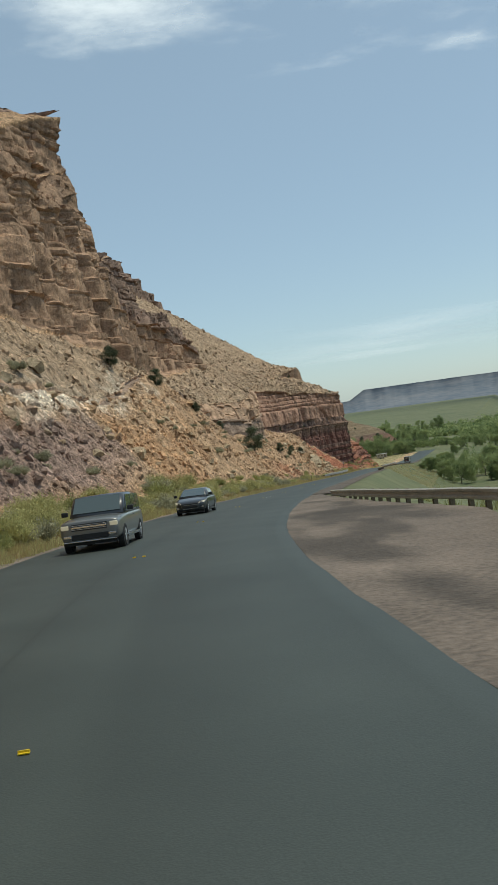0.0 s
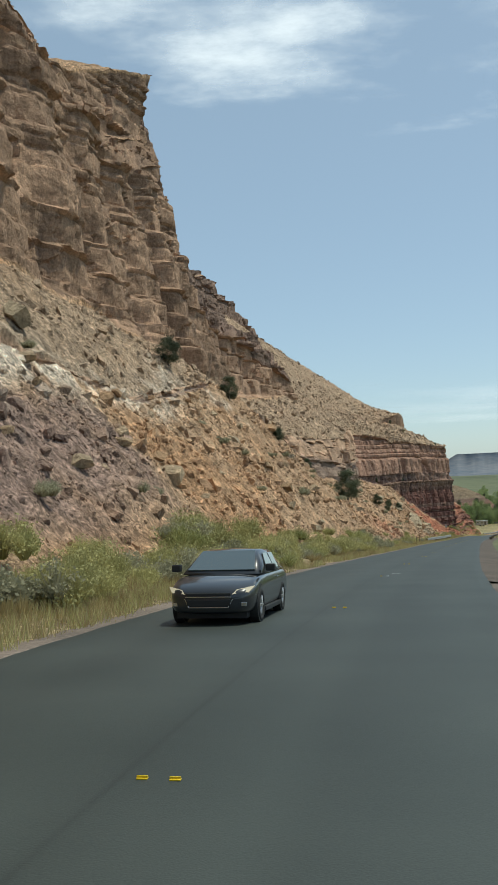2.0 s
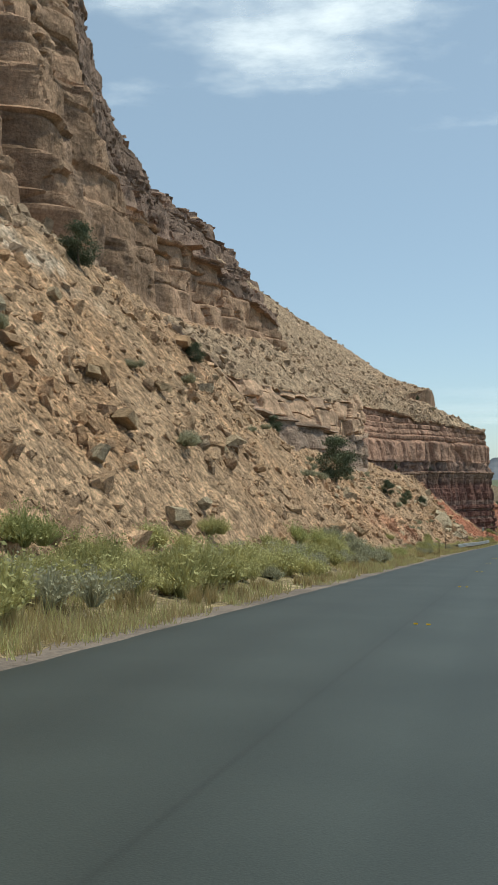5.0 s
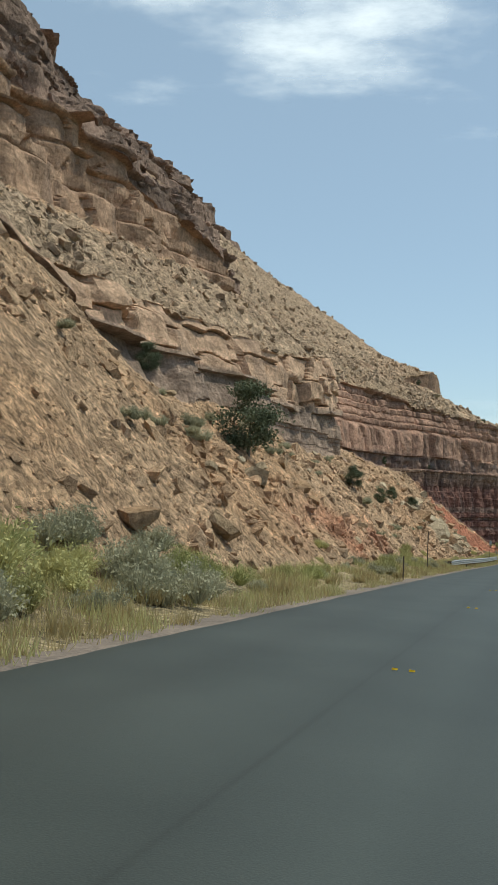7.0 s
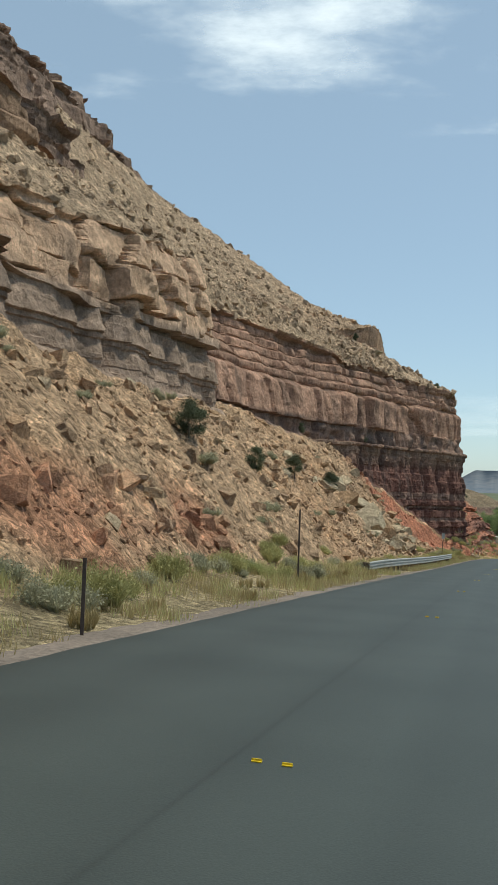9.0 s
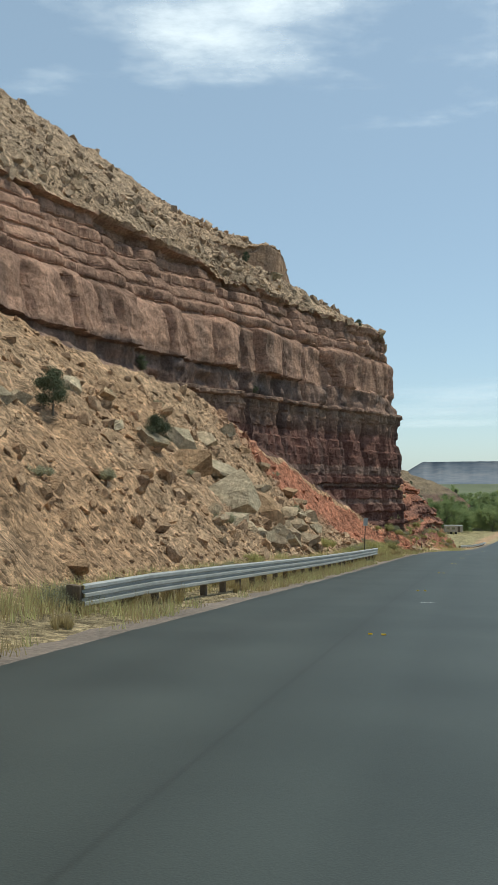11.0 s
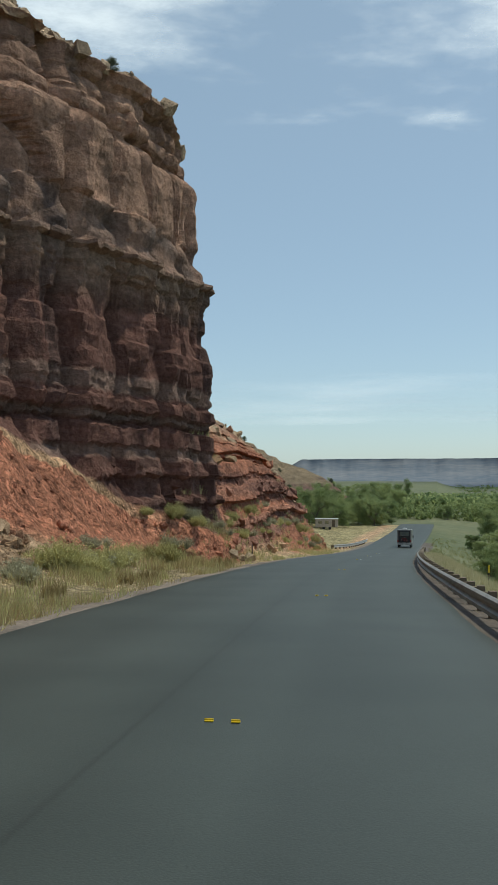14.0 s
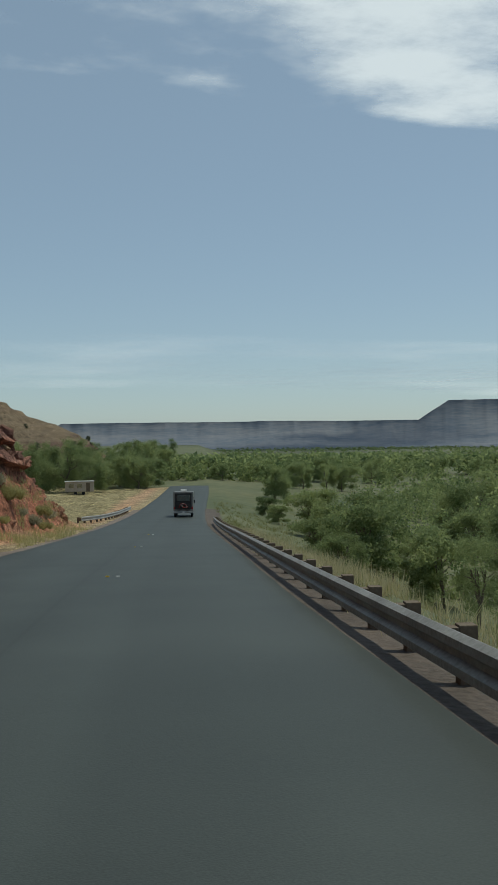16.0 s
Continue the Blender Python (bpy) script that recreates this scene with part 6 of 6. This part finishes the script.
        part("tail_light", box(bmesh.new(), length - 0.08, length + 0.01, min(sd * w * 0.62, sd * w * 0.92), max(sd * w * 0.62, sd * w * 0.92), belt - 0.26, belt - 0.10, 0.02), M_REDLENS, root, "red tail light")
        part("fog_light", box(bmesh.new(), 0.0 if boxy else 0.06, 0.12, min(sd * w * 0.6, sd * w * 0.84), max(sd * w * 0.6, sd * w * 0.84), sill + 0.17, sill + 0.25, 0.01), M_CHROME, root)
        part("mirror", box(bmesh.new(), wx + 0.18, wx + 0.34, min(sd * (w + 0.02), sd * (w + 0.22)), max(sd * (w + 0.02), sd * (w + 0.22)), belt + 0.02, belt + 0.17, 0.03), M_BLACK, root)
        part("door_handle", box(bmesh.new(), rx + 0.75, rx + 0.95, min(sd * (w - 0.01), sd * (w + 0.03)), max(sd * (w - 0.01), sd * (w + 0.03)), belt - 0.17, belt - 0.14, 0.01), M_CHROME, root)
        part("side_skirt", box(bmesh.new(), 1.3, length - 1.35, min(sd * w * 0.9, sd * (w + 0.015)), max(sd * w * 0.9, sd * (w + 0.015)), sill - 0.02, sill + 0.07, 0.01), M_CHROME if boxy else M_BLACK, root)
        for x in (0.92, length - 0.98):
            wheel(root, x, sd * (w - 0.105), 0.37 if boxy else 0.335)
            part("wheel_arch", tube(bmesh.new(), (x, sd * (w - 0.20), 0.37), (x, sd * (w - 0.012), 0.37), 0.435 if boxy else 0.395, n=22), M_BLACK, root)
    if boxy:
        part("grille", box(bmesh.new(), -0.01, 0.10, -w * 0.58, w * 0.58, bon0 - 0.30, bon0 - 0.09, 0.015), M_BLACK, root, "black grille")
        for z0, z1 in ((0.125, 0.145), (0.165, 0.225), (0.245, 0.265)):
            part("grille_bar", box(bmesh.new(), -0.03, 0.05, -w * 0.57, w * 0.57, bon0 - z1, bon0 - z0, 0.006), M_CHROME, root, "chrome grille bar")
        part("lower_grille", box(bmesh.new(), -0.012, 0.10, -w * 0.60, w * 0.60, sill + 0.10, sill + 0.27, 0.02), M_BLACK, root)
        part("bumper_lip", box(bmesh.new(), -0.02, 0.10, -w * 0.86, w * 0.86, sill + 0.03, sill + 0.065, 0.01), M_CHROME, root)
    else:
        part("grille", box(bmesh.new(), 0.0, 0.14, -w * 0.50, w * 0.50, bon0 - 0.235, bon0 - 0.165, 0.02), M_BLACK, root, "black grille")
        part("grille_bar", box(bmesh.new(), -0.012, 0.05, -w * 0.52, w * 0.52, bon0 - 0.255, bon0 - 0.235, 0.006), M_CHROME, root, "chrome grille bar")
        part("lower_grille", box(bmesh.new(), -0.006, 0.12, -w * 0.50, w * 0.50, bon0 - 0.44, bon0 - 0.29, 0.03), M_BLACK, root)
        part("grille_trim", box(bmesh.new(), -0.016, 0.05, -w * 0.44, w * 0.44, bon0 - 0.46, bon0 - 0.44, 0.006), M_CHROME, root)
        for sd in (-1, 1):
            part("grille_trim", tube(bmesh.new(), (0.0, sd * w * 0.44, bon0 - 0.45), (0.03, sd * w * 0.54, bon0 - 0.28), 0.014, n=6), M_CHROME, root)
    part("underside", box(bmesh.new(), 0.3, length - 0.3, -w * 0.8, w * 0.8, sill - 0.08, sill + 0.1), M_BLACK, root)
    return tagged(root, label, "car")


def on_road(ob, s, u, back=False):
    x, y = spot(s, u)
    head = math.atan2(1.0, float(line(s)[2]))
    slope = math.atan((float(road_z(s + 2)) - float(road_z(s - 2))) / 4)
    turn = Matrix.Rotation(head, 4, "Z") @ Matrix.Rotation(-slope, 4, "Y")
    ob.matrix_world = Matrix.Translation((float(x), float(y), float(road_z(s)) + 0.03)) @ turn


suv = car("suv", M_GREY, 5.1, 1.93, (0.30, 0.98, 1.08, 1.72, 1.35, 1.95, 4.75, 5.0), "boxy metallic grey car with headlights on, oncoming", True)
on_road(suv, 28.4, 3.85)
sedan = car("sedan", M_NIGHT, 4.6, 1.79, (0.20, 0.80, 0.96, 1.44, 1.12, 2.02, 3.35, 4.25), "dark blue-grey saloon car, oncoming", False)
on_road(sedan, 50.6, 3.85)


def motorhome():
    """A coach whose tail looks to -x, with a rack of bicycles behind."""
    root = new("motorhome")
    w = 1.2
    part("body", box(bmesh.new(), 0.0, 5.6, -w, w, 0.62, 3.05, 0.12), M_COACH, root)
    part("cab", loft([(5.5, [(0, 0.6), (1.0, 0.6), (1.05, 1.2), (1.0, 2.2), (0, 2.25)]), (6.3, [(0, 0.6), (1.0, 0.6), (1.02, 1.2), (0.9, 1.9), (0, 1.95)]), (7.2, [(0, 0.6), (0.95, 0.6), (0.95, 1.1), (0.85, 1.2), (0, 1.22)])]), M_COACH, root)
    part("roof_cooler", box(bmesh.new(), 1.6, 2.5, -0.35, 0.35, 3.05, 3.30, 0.06), M_WHITE, root)
    part("roof_vent", box(bmesh.new(), 0.5, 0.9, -0.25, 0.25, 3.05, 3.18, 0.03), M_WHITE, root)
    part("tail_panel", box(bmesh.new(), -0.03, 0.02, -w * 0.82, w * 0.82, 0.95, 2.85, 0.02), M_BLACK, root, "dark rear panel")
    part("rear_window", box(bmesh.new(), -0.05, -0.01, -0.75, 0.75, 1.95, 2.65, 0.02), M_GLASS, root)
    part("bumper", box(bmesh.new(), -0.32, 0.05, -w, w, 0.50, 0.72, 0.03), M_RAIL, root)
    part("number_plate", box(bmesh.new(), -0.34, -0.32, -0.16, 0.16, 0.55, 0.68), M_WHITE, root)
    for sd in (-1, 1):
        part("tail_light", box(bmesh.new(), -0.05, 0.0, min(sd * 0.98, sd * 1.14), max(sd * 0.98, sd * 1.14), 0.95, 1.25, 0.015), M_REDLENS, root)
        part("side_window", box(bmesh.new(), 1.2, 2.4, min(sd * 1.19, sd * 1.215), max(sd * 1.19, sd * 1.215), 1.75, 2.35, 0.004), M_GLASS, root)
        part("mirror", box(bmesh.new(), 6.0, 6.15, min(sd * 1.05, sd * 1.35), max(sd * 1.05, sd * 1.35), 1.55, 1.95, 0.03), M_BLACK, root)
        for x in (1.3, 6.3):
            wheel(root, x, sd * 1.0, 0.38, 0.26)
    bm = bmesh.new()
    for y in (-0.4, 0.4):
        tube(bm, (-0.75, y, 0.80), (0.0, y, 0.80), 0.03)
        tube(bm, (-0.1, y, 0.75), (-0.1, y, 1.5), 0.03)
    tube(bm, (-0.1, -0.4, 1.45), (-0.1, 0.4, 1.45), 0.03)
    part("rack", bm, M_STEEL, root)
    for k, x in enumerate((-0.35, -0.6)):
        bike = new("bicycle")
        for cx in (-0.52, 0.52):
            bm = bmesh.new()
            n, R, q = 24, 0.33, 0.022
            vs = [[bm.verts.new((x + q * math.cos(1.5708 * j), cx + (R + q * math.sin(1.5708 * j)) * math.cos(6.2832 * i / n), 1.16 + (R + q * math.sin(1.5708 * j)) * math.sin(6.2832 * i / n))) for j in range(4)] for i in range(n)]
            for i in range(n):
                for j in range(4):
                    bm.faces.new((vs[i][j], vs[(i + 1) % n][j], vs[(i + 1) % n][(j + 1) % 4], vs[i][(j + 1) % 4]))
            part("wheel", bm, M_TYRE, bike)
        bm = bmesh.new()
        for a, b in (((x, -0.52, 1.16), (x, -0.2, 1.62)), ((x, -0.2, 1.62), (x, 0.32, 1.60)), ((x, 0.32, 1.60), (x, 0.0, 1.12)), ((x, 0.0, 1.12), (x, -0.2, 1.62)), ((x, 0.32, 1.60), (x, 0.52, 1.16)), ((x, -0.52, 1.16), (x, 0.0, 1.12))):
            tube(bm, a, b, 0.022, n=6)
        part("frame", bm, M_REDLENS if k else M_WHITE, bike)
        part("saddle", box(bmesh.new(), x - 0.06, x + 0.06, -0.34, -0.10, 1.66, 1.72, 0.02), M_BLACK, bike)
        tagged(bike, "bicycle strapped upright on the rear rack", "bicycle", "bicycles on the motorhome")
        RIDES.append(bike)
    return tagged(root, "dark grey motorhome carrying bicycles on its tail", "motorhome")


RIDES = []
coach = motorhome()
on_road(coach, 378.0, 0.05)
coach.matrix_world = coach.matrix_world @ Matrix.Scale(0.87, 4)
for b_ in RIDES:
    b_.matrix_world = coach.matrix_world
